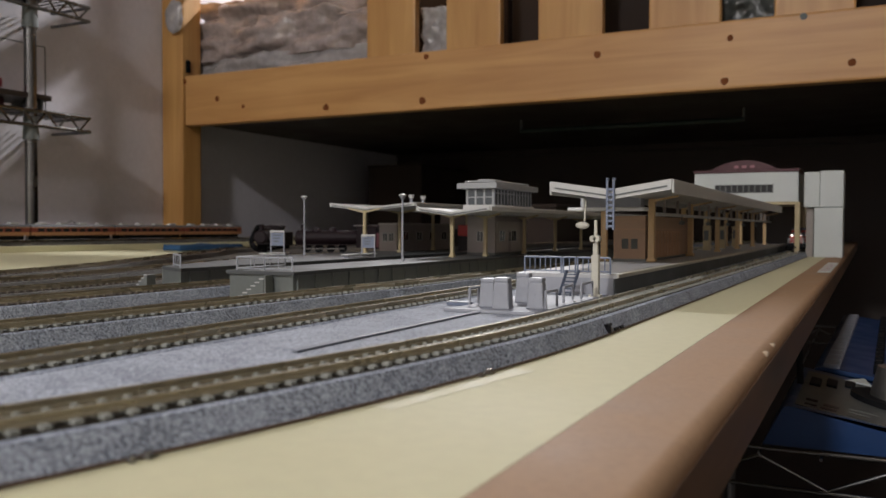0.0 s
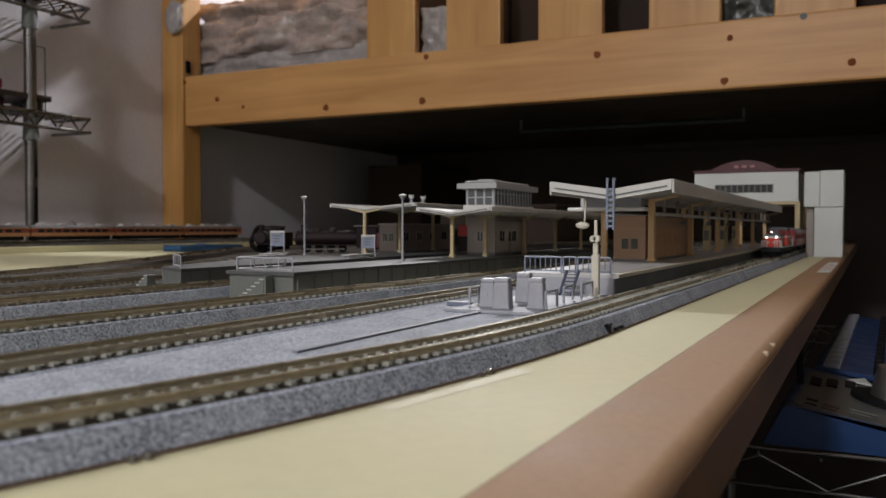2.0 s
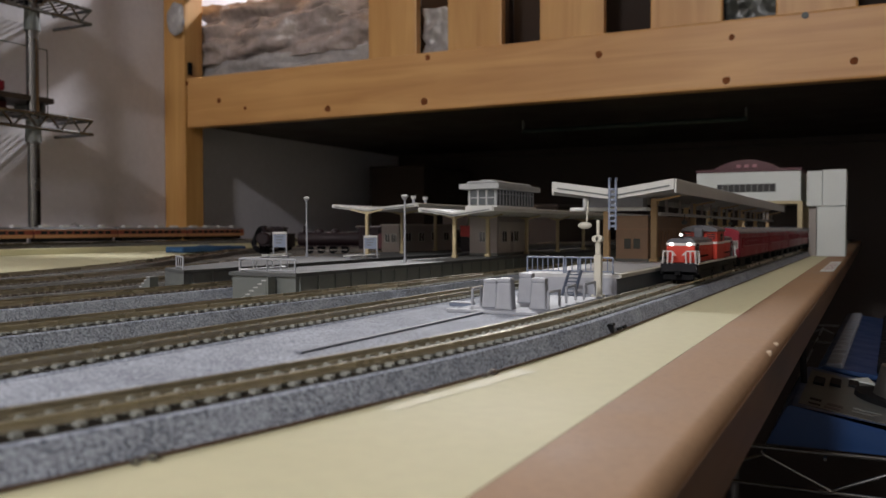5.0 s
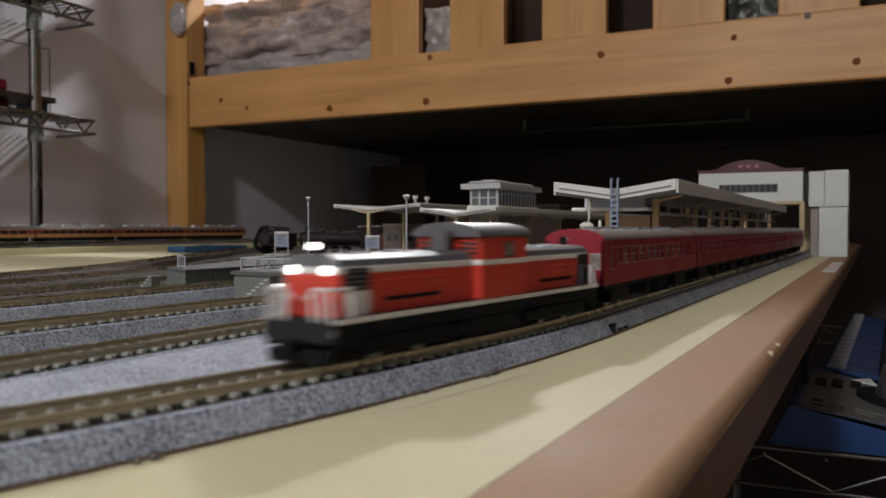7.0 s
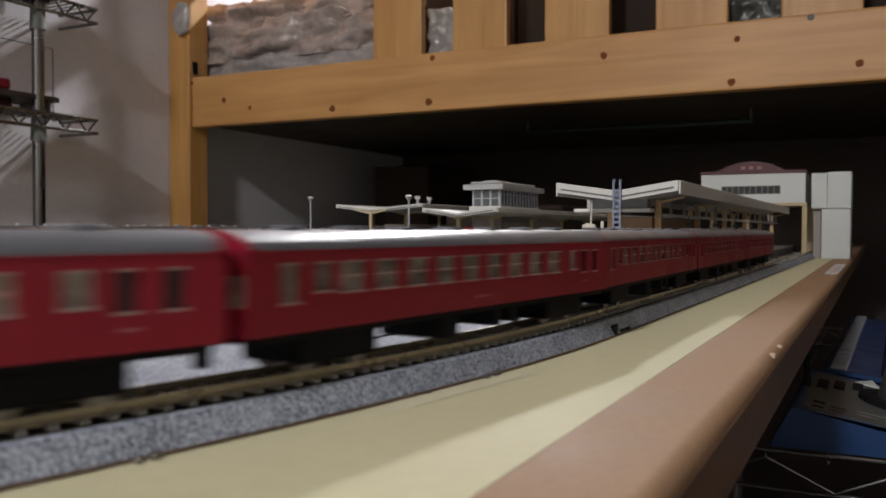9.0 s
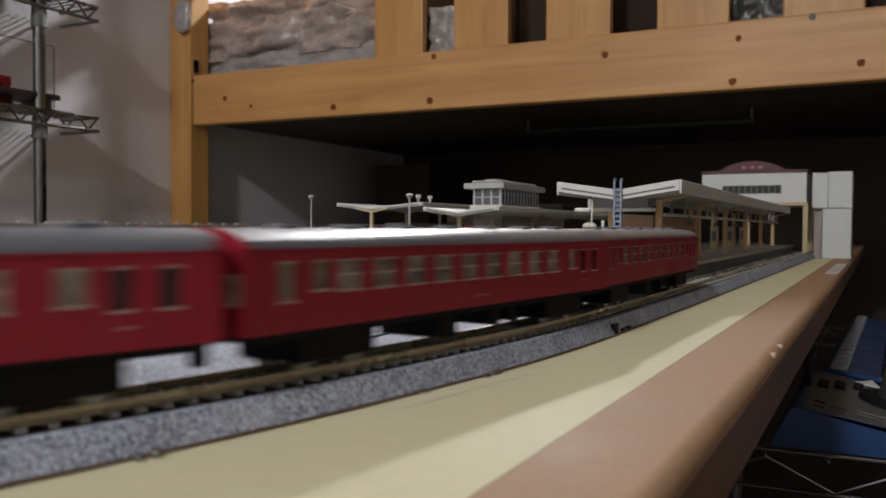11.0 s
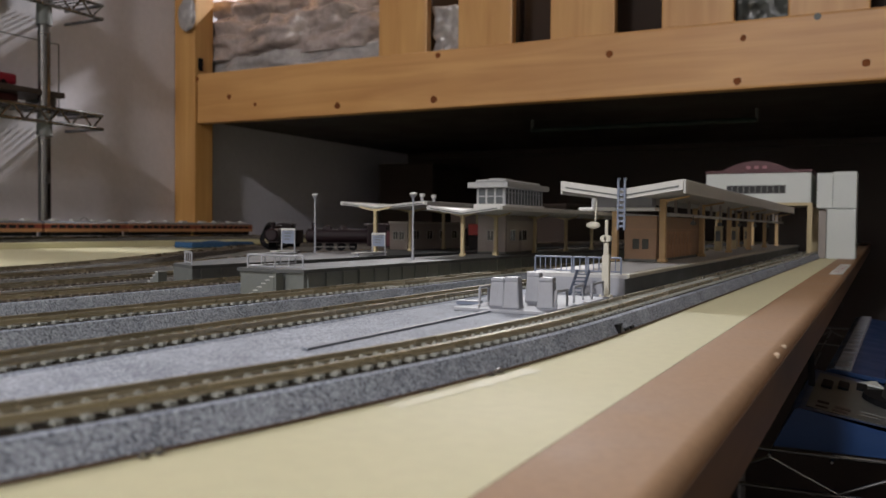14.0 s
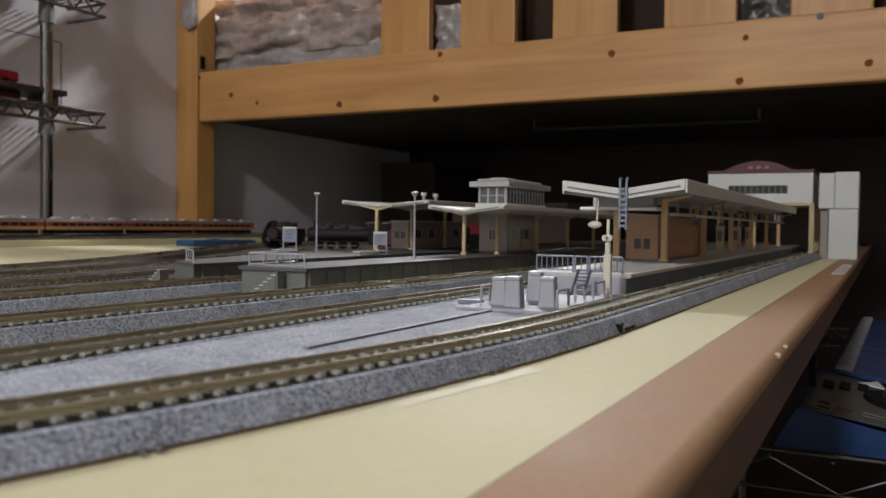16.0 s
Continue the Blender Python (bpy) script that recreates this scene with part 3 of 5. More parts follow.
part("lid", box(-6.2, 3.5, -1.4, 1.4, 1.2, 1.6, 0.1), GREY, trough2)

sig = thing("signal_post", -98.5, 334, 4.75, 0, "cream-white plastic signal post with round heads", "signal")
part("lower_mast", box(-1.5, 1.5, -1.3, 1.3, 0.1, 17.5, 0.3), EDGE_CREAM, sig)
part("middle_mast", box(-1.0, 1.0, -0.9, 0.9, 17.5, 22.5, 0.2), EDGE_CREAM, sig)
part("upper_mast", box(-0.6, 0.6, -0.6, 0.6, 22.5, 31.5, 0.2), EDGE_CREAM, sig)
part("signal_head", rod((-0.8, -2.0, 24), (-0.8, 1.0, 24), 1.3, rod((0.8, -2.0, 24), (0.8, 1.0, 24), 1.3, sides=16), sides=16), EDGE_CREAM, sig)
part("foot", box(-2.4, 2.4, -2.2, 2.2, 0.05, 1.4, 0.3), EDGE_CREAM, sig)


def platform_lamp(x, y, h):
    t = thing("platform_lamp", x, y, TOP + 0.25, 0, "grey platform lamp post with a round head", "lamp post", "platform lamps")
    part("foot", rod((0, 0, 0), (0, 0, 2.2), 1.3, sides=12, radius2=0.9), GREY, t)
    part("pole", rod((0, 0, 2), (0, 0, h - 2.0), 0.75, sides=10, radius2=0.55), GREY, t)
    part("lamp_bowl", rod((0, 0, h - 3.0), (0, 0, h - 0.8), 0.9, sides=14, radius2=2.3), GREY, t)
    part("lamp_cap", ball((0, 0, h - 0.8), 2.3, (1, 1, 0.45)), ROOF_GREY, t)


platform_lamp(-356, 491, 42)
platform_lamp(-245, 435, 39.5)


def name_board(x, y, w, h):
    t = thing("station_sign", x, y, TOP + 0.25, 0, "grey station board on two posts", "sign", "station boards")
    for o in (-w / 2, w / 2):
        part("post", box(o - 0.4, o + 0.4, -0.4, 0.4, 0, h), GREY, t)
    part("board", box(-w / 2, w / 2, -0.35, 0.35, h * 0.42, h * 0.93), BLUE_GREY, t, "blue-grey board")
    part("top_bar", box(-w / 2 - 0.4, w / 2 + 0.4, -0.5, 0.5, h * 0.95, h + 0.6, 0.1), ROOF_GREY, t)
    for k in range(3):
        part("text_bar", box(-w * 0.3, w * (0.3 - 0.1 * k), -0.45, -0.34, h * (0.82 - 0.12 * k), h * (0.86 - 0.12 * k)), PLAT, t)


name_board(-361, 467, 11, 17)
name_board(-300, 486, 10, 14.5)

# benches: thin pale slabs on the platforms
for x, y, w in ((-366, 470, 26), (-302, 478, 36)):
    b = thing("bench", x, y, TOP + 0.2, 0, "long pale low bench on the platform", "bench", "platform benches")
    part("seat", box(-3, 3, -w / 2, w / 2, 1.6, 2.4, 0.2), ROOF_GREY, b)
    for o in (-w / 2 + 2, w / 2 - 2):
        part("leg", box(-2, 2, o - 0.5, o + 0.5, 0, 1.6), GREY, b)


# ---- platform roofs ----
def butterfly_roof(name, x0, xv, x1, y0, y1, ztip, zval, thick, material, label, pieces, fascia):
    """A V-shaped platform roof in sections, with end fascia and edge gutters."""
    t = thing(name, xv, y0, zval, 0, label, "platform roof", "platform roofs")
    a, b, dz = x0 - xv, x1 - xv, ztip - zval
    n = pieces
    for i in range(n):
        ya, yb = (y1 - y0) * i / n, (y1 - y0) * (i + 1) / n - 0.6
        o = [(a, dz), (0, 0), (b, dz), (b, dz + thick), (0, thick), (a, dz + thick)]
        part("roof_section", prism(o, ya, yb), material, t)
    for e, s in ((a, -1), (b, 1)):
        part("gutter", box(min(e, e + s * 1.2), max(e, e + s * 1.2), -0.4, y1 - y0, dz - fascia * 1.7, dz + thick + 0.4, 0.3), ROOF_GREY, t)
    f = [(a, dz - fascia), (0, -fascia), (b, dz - fascia), (b, dz + thick + 0.5), (0, thick + 0.5), (a, dz + thick + 0.5)]
    part("end_fascia", prism(f, -1.2, -0.2), ROOF_GREY, t)
    g = [(a + 2, dz - fascia * 0.45 - 0.1), (0, -fascia * 0.45), (b - 2, dz - fascia * 0.45 - 0.1), (b - 2, dz - fascia * 0.45 + 0.7), (0, -fascia * 0.45 + 0.8), (a + 2, dz - fascia * 0.45 + 0.7)]
    part("fascia_groove", prism(g, -1.5, -1.1), PLAT, t, "dark groove line")
    return t


def roof_column(x, y, z1, reach, group, two=True, w=2.4, paint=None):
    paint = paint or CREAM
    t = thing("roof_column", x, y, TOP + 0.25, 0, "cream roof column with bracket arms", "column", group)
    h = z1 - TOP
    part("shaft", box(-w / 2, w / 2, -w / 2, w / 2, 1.5, h, 0.25), paint, t)
    part("foot", box(-w * 0.75, w * 0.75, -w * 0.75, w * 0.75, 0, 2.0, 0.3), paint, t)
    for s in (-1, 1) if two else (1,):
        part("bracket", prism([(s * w / 2, h - 1.8), (s * reach, h + 0.9), (s * reach, h + 1.9), (s * w / 2, h - 0.4)], -0.9, 0.9), paint, t)


butterfly_roof("platform_roof", -270, -245, -217, 500, 1020, 45.2, 41.6, 1.3, ROOF_WHITE, "white V-shaped platform roof", 6, 0.8)
butterfly_roof("platform_roof", -372, -341, -298, 548, 1020, 50.0, 46.2, 1.3, ROOF_WHITE, "white V-shaped roof on the far platform", 6, 0.8)
c_roof = butterfly_roof("platform_roof", -151, -119, -88, 430, 1020, 55.0, 50.3, 2.2, ROOF_GREY, "thick grey V-shaped platform roof", 7, 2.6)
for x, y in ((-249, 510), (-238, 540), (-237, 612), (-237, 684), (-237, 756)):
    roof_column(x, y, 41.0, 11, "columns of the middle platform")
for x, y in ((-337, 541), (-333, 587), (-341, 660), (-341, 730), (-341, 800)):
    roof_column(x, y, 45.5, 14, "columns of the far platform")
for k in range(6):
    roof_column(-113.5, 499 + 121 * k, 50.0, 15, "columns of the near platform", False, 3.6, CREAM_WARM)
    roof_column(-141, 496 + 121 * k, 50.0, 4, "columns of the near platform", False, 3.6, CREAM_WARM)


def roof_vent(x, y, z1):
    """A capped vent pipe standing in the valley of the far roof."""
    t = thing("roof_vent", x, y, 47.6, 0, "grey capped vent pipe on the platform roof", "vent pipe", "roof vents")
    part("pipe", rod((0, 0, 0), (0, 0, z1 - 49.4), 1.2, sides=12), GREY, t)
    part("cap", rod((0, 0, z1 - 50.2), (0, 0, z1 - 47.6), 2.0, sides=12, radius2=2.4), ROOF_GREY, t)
    part("collar", rod((0, 0, -0.6), (0, 0, 1.2), 2.0, sides=12, radius2=1.4), GREY, t)


roof_vent(-343, 624, 60.5)
roof_vent(-343, 645, 60.2)

# lower canopy, beam and upper wall under the thick roof
low = thing("lower_canopy", -134, 486, 43, 0, "white lower canopy over the platform building", "canopy")
part("canopy_slab", box(-27, 19, 0, 12, 0, 2.2, 0.6), ROOF_WHITE, low)
part("upper_wall", box(-20, 16, 4, 14, 2.2, 10.5), GREY, low)
part("support", box(-19, -16.5, 3, 5, 2.2, 12), ROOF_GREY, low)
long_beam = thing("roof_beam", -111, 500, 40.4, 0, "long grey beam under the platform roof", "beam")
part("beam", box(-1.2, 1.2, 0, 640, 0, 1.8, 0.2), ROOF_GREY, long_beam)
for k in range(16):
    part("strut", box(-0.8, 0.8, 20 + 40 * k, 21.6 + 40 * k, 1.8, 10.5), HUT, long_beam)
for k in range(5):
    h = thing("hanging_lamp", -108, 560 + 100 * k, 36.5, 0, "small dark loudspeaker pair under the roof", "loudspeaker", "hanging speakers")
    part("stem", rod((0, 0, 1), (0, 0, 5), 0.35, sides=6), PLAT, h)
    for o in (-2.6, 2.6):
        part("horn", rod((0, o * 0.3, 0), (0, o, 0), 0.9, sides=10, radius2=1.5), PLAT, h)

hl = thing("hanging_lamp", -134, 430, 33.0, 0, "white oval lamp hanging under the canopy", "lamp")
part("head", ball((0, 0, 1.4), 2.0, (1.9, 1.1, 0.95), sub=3), EDGE_CREAM, hl)
part("stem", rod((1.0, 0, 2.8), (1.0, 2, 14), 0.45, sides=8), EDGE_CREAM, hl)

lad = thing("roof_ladder", -118.5, 427.2, 32, 0, "blue-grey upright ladder hooked on the roof end", "ladder")
for o in (-1.7, 1.7):
    part("stile", box(o - 0.5, o + 0.5, -0.5, 0.5, 0, 26.5), BLUE_GREY, lad)
    part("hook", box(o - 0.5, o + 0.5, -0.5, 2.4, 25.6, 26.8, 0.2), BLUE_GREY, lad)
for k in range(8):
    part("rung", box(-1.3, 1.3, -0.35, 0.35, 1.4 + k * 2.7, 2.6 + k * 2.7), BLUE_GREY, lad)


# ---- buildings on the platforms ----
def window_unit(t, x, y, z, w, h, facing, bars=1, frame_m=None, pane_m=None):
    """A framed window set 0.3 mm proud; facing: 'y' looks to -y, 'x' looks to +x."""
    frame_m, pane_m = frame_m or ROOF_GREY, pane_m or DARK
    f = 0.35
    def put(a0, a1, z0, z1, depth):
        if facing == "y":
            return box(x + a0, x + a1, y - depth, y + 0.4, z + z0, z + z1)
        return box(x - 0.4, x + depth, y + a0, y + a1, z + z0, z + z1)
    win = part("window", put(0, w, 0, h, 0.08), pane_m, t, "dark glazed window")
    for a0, a1, z0, z1 in ((-f, 0, -f, h + f), (w, w + f, -f, h + f), (0, w, -f, 0), (0, w, h, h + f)):
        part("frame", put(a0, a1, z0, z1, 0.35), frame_m, win)
    for k in range(bars):
        c = w * (k + 1) / (bars + 1)
        part("mullion", put(c - 0.18, c + 0.18, 0, h, 0.25), frame_m, win)


hut = thing("platform_house", -264, 566, TOP + 0.25, 0, "taupe waiting house on the platform", "station house", "station houses")
part("wall", box(0, 22, 0, 60, 0, 28.5), HUT, hut)
part("plinth", box(-0.3, 22.3, -0.3, 60.3, 0, 1.6), PLAT, hut)
part("wall_panel", box(21.9, 22.4, 3, 56, 2.0, 24.5, 0.1), HUT_LIGHT, hut, "paler wall panel")
window_unit(hut, 8, 0, 10, 4.6, 7, "y")
window_unit(hut, 22.4, 8, 10, 9, 7.5, "x", 1)
window_unit(hut, 22.4, 31, 10, 9, 7.5, "x", 1)
door = part("door", box(22.2, 22.6, 24, 30, 1.5, 18), HUT, hut, "taupe door")
part("pane", box(22.5, 22.75, 25, 29, 10, 16.5), DARK, door)

hut2 = thing("platform_house", -367, 612, TOP + 0.25, 0, "long taupe waiting house on the far platform", "station house", "station houses")
part("wall", box(0, 17, 0, 105, 0, 22), HUT, hut2)
part("cap", box(-0.8, 17.8, -0.8, 105.8, 22, 23.6, 0.2), HUT_LIGHT, hut2)
window_unit(hut2, 3.5, 0, 8.5, 4.2, 6.5, "y")
window_unit(hut2, 9.5, 0, 8.5, 4.2, 6.5, "y")
for k in range(4):
    window_unit(hut2, 17, 10 + 24 * k, 9, 10, 7, "x", 1)

hut4 = thing("platform_house", -136, 498, TOP + 0.25, 0, "brown waiting house with orange-brown doors", "station house", "station houses")
part("wall", box(0, 19, 0, 148, 0, 27), HUT_BROWN, hut4)
part("siding_band", box(-0.25, 19.25, -0.25, 148.2, 18.8, 19.5), DOOR_ORANGE, hut4)
part("plinth", box(-0.3, 19.3, -0.3, 148.3, 0, 1.6), PLAT, hut4)
window_unit(hut4, 5.0, 0, 7.5, 4.0, 6, "y", 0, HUT_BROWN)
window_unit(hut4, 10.5, 0, 7.5, 4.0, 6, "y", 0, HUT_BROWN)
for k in range(9):
    d = part("door", box(18.8, 19.45, 20 + 9.2 * k, 27 + 9.2 * k, 1.6, 18), DOOR_ORANGE, hut4, "orange-brown panel door")
    part("pane", box(19.4, 19.6, 21.4 + 9.2 * k, 25.6 + 9.2 * k, 10, 16.5), HUT_BROWN, d)
for k in range(4):
    b = thing("vending_cabinet", -132, 690 + 90 * k, TOP + 0.25, 0, "cream vending cabinet between the platform columns", "cabinet", "platform cabinets")
    part("wall", box(0, 6, 0, 8, 0, 21, 0.3), CREAM, b)
    part("cap", box(-0.5, 6.5, -0.5, 8.5, 21, 22, 0.2), CREAM, b)
    part("panel", box(1, 5, -0.3, 0.3, 9, 18), PLAT, b, "dark front panel")

tower = thing("signal_tower", -254, 541, 43.5, 0, "white glazed control tower on the platform roof", "control tower")
part("base", box(-1, 23.5, -2, 74, 0, 5.5, 0.3), ROOF_GREY, tower)
part("core", box(1, 21.5, 0.5, 71.5, 5.5, 16.5), PLAT, tower)
part("roof_slab", box(-4.5, 26, -5, 77, 16.8, 20.6, 0.4), GREY_PALE, tower)
part("roof_step", box(-1, 23, 0, 66, 20.6, 22.6, 0.9), GREY_PALE, tower)
part("roof_vent", box(5, 15, 10, 30, 22.6, 24.0, 0.2), GREY_PALE, tower)
for k in range(3):
    part("pane", box(2.2 + 6.6 * k, 8.0 + 6.6 * k, 0.0, 0.6, 6.2, 16.3), TOWER_GLASS, tower, "grey-blue tower pane")
for k in range(4):
    part("mullion", box(0.8 + 6.6 * k, 2.2 + 6.6 * k, -0.5, 0.5, 5.5, 16.8), GREY_PALE, tower)
part("transom", box(0.8, 22, -0.6, 0.5, 10.6, 11.2), GREY_PALE, tower)
part("transom", box(21.4, 22.2, 0, 72, 13.5, 14.1), GREY, tower)
for k in range(13):
    part("mullion", box(21.4, 22.4, 0.2 + 5.9 * k, 1.2 + 5.9 * k, 5.5, 16.8), GREY, tower)
for k in range(12):
    part("pane", box(21.3, 21.7, 1.2 + 5.9 * k, 6.1 + 5.9 * k, 5.5, 16.6), TOWER_GLASS, tower)

# ---- bridge station building ----
br = thing("station_building", -190, 1060, 0.2, 0, "white bridge station with a maroon arched sign", "station building")
part("hall", box(0, 117, 0, 90, 64, 99, 0.5), WHITE, br, "white elevated hall")
part("hall_floor", box(-2, 119, -2, 92, 60.5, 64, 0.3), CREAM, br)
part("roof_band", box(-1, 118, -1.2, 91, 99, 102.5, 0.3), MAROON, br, "maroon roof band")
arch = [(20 + 74 * k / 20, 102.5 + 11 * math.sin(math.pi * k / 20) ** 0.8) for k in range(21)]
sign = part("arched_sign", prism(arch, -1.6, 1.5), MAROON, br, "maroon arched sign board")
for k in range(3):
    part("letter_bar", box(46 + 9 * k, 51 + 9 * k, -2.0, -1.55, 104.2, 107.5), MAROON_PALE, sign)
for k in range(10):
    w = part("window", box(24 + 6.6 * k, 29.4 + 6.6 * k, -0.15, 0.5, 75, 84.5), DARK, br)
    part("mullion", box(29.4 + 6.6 * k, 30.6 + 6.6 * k, -0.4, 0.5, 74.6, 85), PLAT, w)
part("column", box(113.5, 119, -1, 5, 0, 60.5, 0.4), CREAM, br, "cream corner column")
part("column", box(113, 120.5, 80, 88, 0, 60.5, 0.4), CREAM, br, "cream corner column")
part("column", box(-2, 5, 80, 88, 13, 60.5, 0.4), CREAM, br, "cream corner column")
part("rear_screen", box(60, 122, 110, 114, 0, 60, 0.4), DARK_WOOD, br)
st = thing("stair_tower", -68, 1062, 0.2, 0, "white panelled stair tower beside the bridge station", "stair tower")
part("lower_block", box(12, 42, 0, 60, 0, 57, 0.4), WHITE, st)
part("upper_block", box(1, 17.5, 1, 60, 57.6, 98, 0.4), WHITE, st)
part("upper_block", box(17.9, 42.4, -0.4, 60, 57.6, 99, 0.4), WHITE, st)
part("recess", box(3, 11, 8, 58, 0, 57, 0.2), HUT, st)
lb = thing("paper_label", -29.5, 790, 0.3, 0, "white paper label with a red line on the table rim", "label")
part("paper", box(-4.5, 4.5, -100, 100, 0, 0.25), WHITE, lb)
for k in range(5):
    part("print_bar", box(-3.2 + 1.4 * k, -2.7 + 1.4 * k, -80, 60, 0.25, 0.3), MAROON_PALE, lb)

# ---- glue blobs and joiner on the table ----
for x, y, r in ((-91.6, 88.4, 1.5), (-91.8, 86, 1.2), (-80.8, 146, 1.4), (-79.6, 149, 0.9), (-75.9, 175, 1.7), (-76.2, 171, 1.2)):
    g = thing("glue_blob", x, y, 0.1, random.uniform(0, 180), "clear dried glue blob at the roadbed edge", "glue", "glue blobs")
    bm = ball((0, 0, r * 0.3), r * 0.7, (1.7, 0.9, 0.6), sub=3)
    for v in bm.verts:
        v.co *= 1 + 0.25 * noise.noise(v.co * 0.7 + Vector((x, y, 0)))
    part("blob", bm, GLUE, g, smooth=True)
tape = thing("clear_tape", -75, 158, 0.06, -9, "frayed strip of clear tape stuck on the table", "tape")
rim_t = [(-3.2 + 0.5 * noise.noise(Vector((0.3 * k, 1, 0))), -26 + 2 * k) for k in range(27)] + [(2.6 + 0.7 * noise.noise(Vector((0.4 * k, 5, 0))), 26 - 2 * k) for k in range(27)]
part("strip", slab(rim_t[::-1], 0, 0.02), TAPE, tape)
jx = thing("track_joiner", -71.0, 262, 0.3, 0, "dark joiner clip at the roadbed joint", "track joiner")
part("clip", box(-1.4, 0.4, -6.5, -5.3, 0.1, 3.0, 0.15), BLACK, jx)
part("clip_bridge", box(-1.6, -0.4, -6.5, -1.0, 2.2, 3.0, 0.15), BLACK, jx)
part("clip_foot", box(-0.6, 0.3, 0.5, 4.5, 0.3, 1.2, 0.1), BLACK, jx)
part("clip_foot", box(-0.6, 0.3, 7.0, 10.5, 0.3, 1.2, 0.1), BLACK, jx)


# ---- bed ----
bed = thing("loft_bed", -1345, 1350, 245, 0, "lacquered pine loft bed with a slatted side rail", "bed")


def bed_box(name, x0, x1, y0, y1, z0, z1, m, bevel=4, label=""):
    return part(name, box(x0 + 1345, x1 + 1345, y0 - 1350, y1 - 1350, z0 - 245, z1 - 245, bevel, seg=2), m, bed, label)


bed_box("post", -1344, -1286, 1346, 1402, -740, 700, PINE_V)
bed_box("side_rail", -1284, 700, 1350, 1378, 245, 349, PINE, label="knotty pine side rail")
bed_box("post", 700, 758, 1346, 1402, -740, 700, PINE_V)
bed_box("back_rail", -1284, 700, 2330, 2348, 245, 349, BED_SHADE)
bed_box("base", -1344.8, 1049, 1374, 2399, 262, 290, BED_SHADE, label="board base under the mattress, coloured dark for shade")
bed_box("top_rail", -1284, 700, 1352, 1376, 520, 600, PINE)
for x0, x1 in ((-840, -738), (-675, -571), (-502, -391), (-316, -206), (-130, -20), (55, 165), (240, 350), (425, 535)):
    bed_box("slat", x0, x1, 1355, 1373, 346, 560, PINE_V, 3)


# knots, plug and contents of the bed
for x, z, r in ((-928, 262, 7), (-720, 261, 7), (-398, 315, 6), (-199, 257, 6), (-1196, 296, 6), (-1128, 276, 4), (-24, 271, 6), (-712, 339, 6), (-191, 322, 5), (-1284, 338, 6)):
    bm = rod((x + 1345, -0.4, z - 245), (x + 1345, 3, z - 245), r * 0.95, sides=14)
    for v in bm.verts:
        v.co += Vector((noise.noise(v.co * 0.1), 0, noise.noise(v.co * 0.13))) * r * 0.3
    part("knot", bm, KNOT, bed, "dark wood knot")
part("screw_head", rod((1256, -1.2, 98), (1256, 1, 98), 5, sides=16), PLAT, bed, "dull steel screw head")
part("bracket", box(60, 64, 4, 16, 112, 138, 1), BLACK, bed, "dark metal corner bracket")


def bundle(name, x0, x1, y0, y1, z0, z1, m, label, category, seed, amp, ridge=0.0):
    """A soft crumpled bundle: a rounded box with folds."""
    t = thing(name, (x0 + x1) / 2, (y0 + y1) / 2, z0, 0, label, category)
    bm = bmesh.new()
    bmesh.ops.create_cube(bm, size=1)
    bmesh.ops.subdivide_edges(bm, edges=bm.edges[:], cuts=34, use_grid_fill=True)
    for v in bm.verts:
        c = v.co * 2
        k = max(abs(c.x), abs(c.y), abs(c.z))
        n = c.normalized() * k
        c = c * 0.88 + n * 0.12
        p = Vector((c.x * (x1 - x0) / 2, c.y * (y1 - y0) / 2, (c.z + 1) * (z1 - z0) / 2))
        q = p * 0.02 + Vector((seed, seed * 0.7, 0))
        f = noise.noise(Vector((q.x * 0.6, q.y, q.z * 2.6))) + 0.5 * noise.noise(q * 2.7) + 0.25 * noise.noise(q * 6)
        f += 0.9 * ridge * math.sin(p.x * 0.022 - p.z * 0.075 + 3.0 * noise.noise(q * 0.8))
        v.co = p + c.normalized() * f * amp
        v.co.z = max(v.co.z, 0.5)
    part("fold", bm, m, t, smooth=True)
    return t


bundle("mattress", -1230, 690, 1470, 2300, 291, 335, BED_SHADE, "mattress on the loft bed, coloured dark for shade", "mattress", 1, 3)
bundle("blanket", -1330, -846, 1408, 1700, 385, 470, BLANKET, "folded pinkish blanket in a clear bag", "blanket", 2.3, 12, 1.0)
bundle("blanket", -1330, -846, 1408, 1650, 336, 395, BAG_GREY, "greyish bedding packed in clear plastic", "bedding", 5.1, 10, 0.5)
bundle("blanket", -1330, -850, 1420, 1700, 455, 520, BLANKET, "rumpled brown-pink blanket on the bed", "blanket", 7.7, 14, 0.8)
bundle("plastic_bag", -745, -670, 1392, 1480, 336, 440, BAG_GREY, "crumpled clear plastic bag", "plastic bag", 9.2, 9)
pb = thing("plastic_bag", -1298, 1336, 470, 0, "pale translucent bag hanging over the bed post", "plastic bag")
bm = ball((0, 0, 0), 26, (0.9, 0.35, 1.35), sub=4)
for v in bm.verts:
    v.co *= 1 + 0.18 * noise.noise(v.co * 0.06)
part("bag_film", bm, BAG_GREY, pb, smooth=True)
bundle("dark_bag", -215, -120, 1392, 1560, 336, 460, BAG_DARK, "dark crumpled plastic bag behind slats", "plastic bag", 4.4, 8)


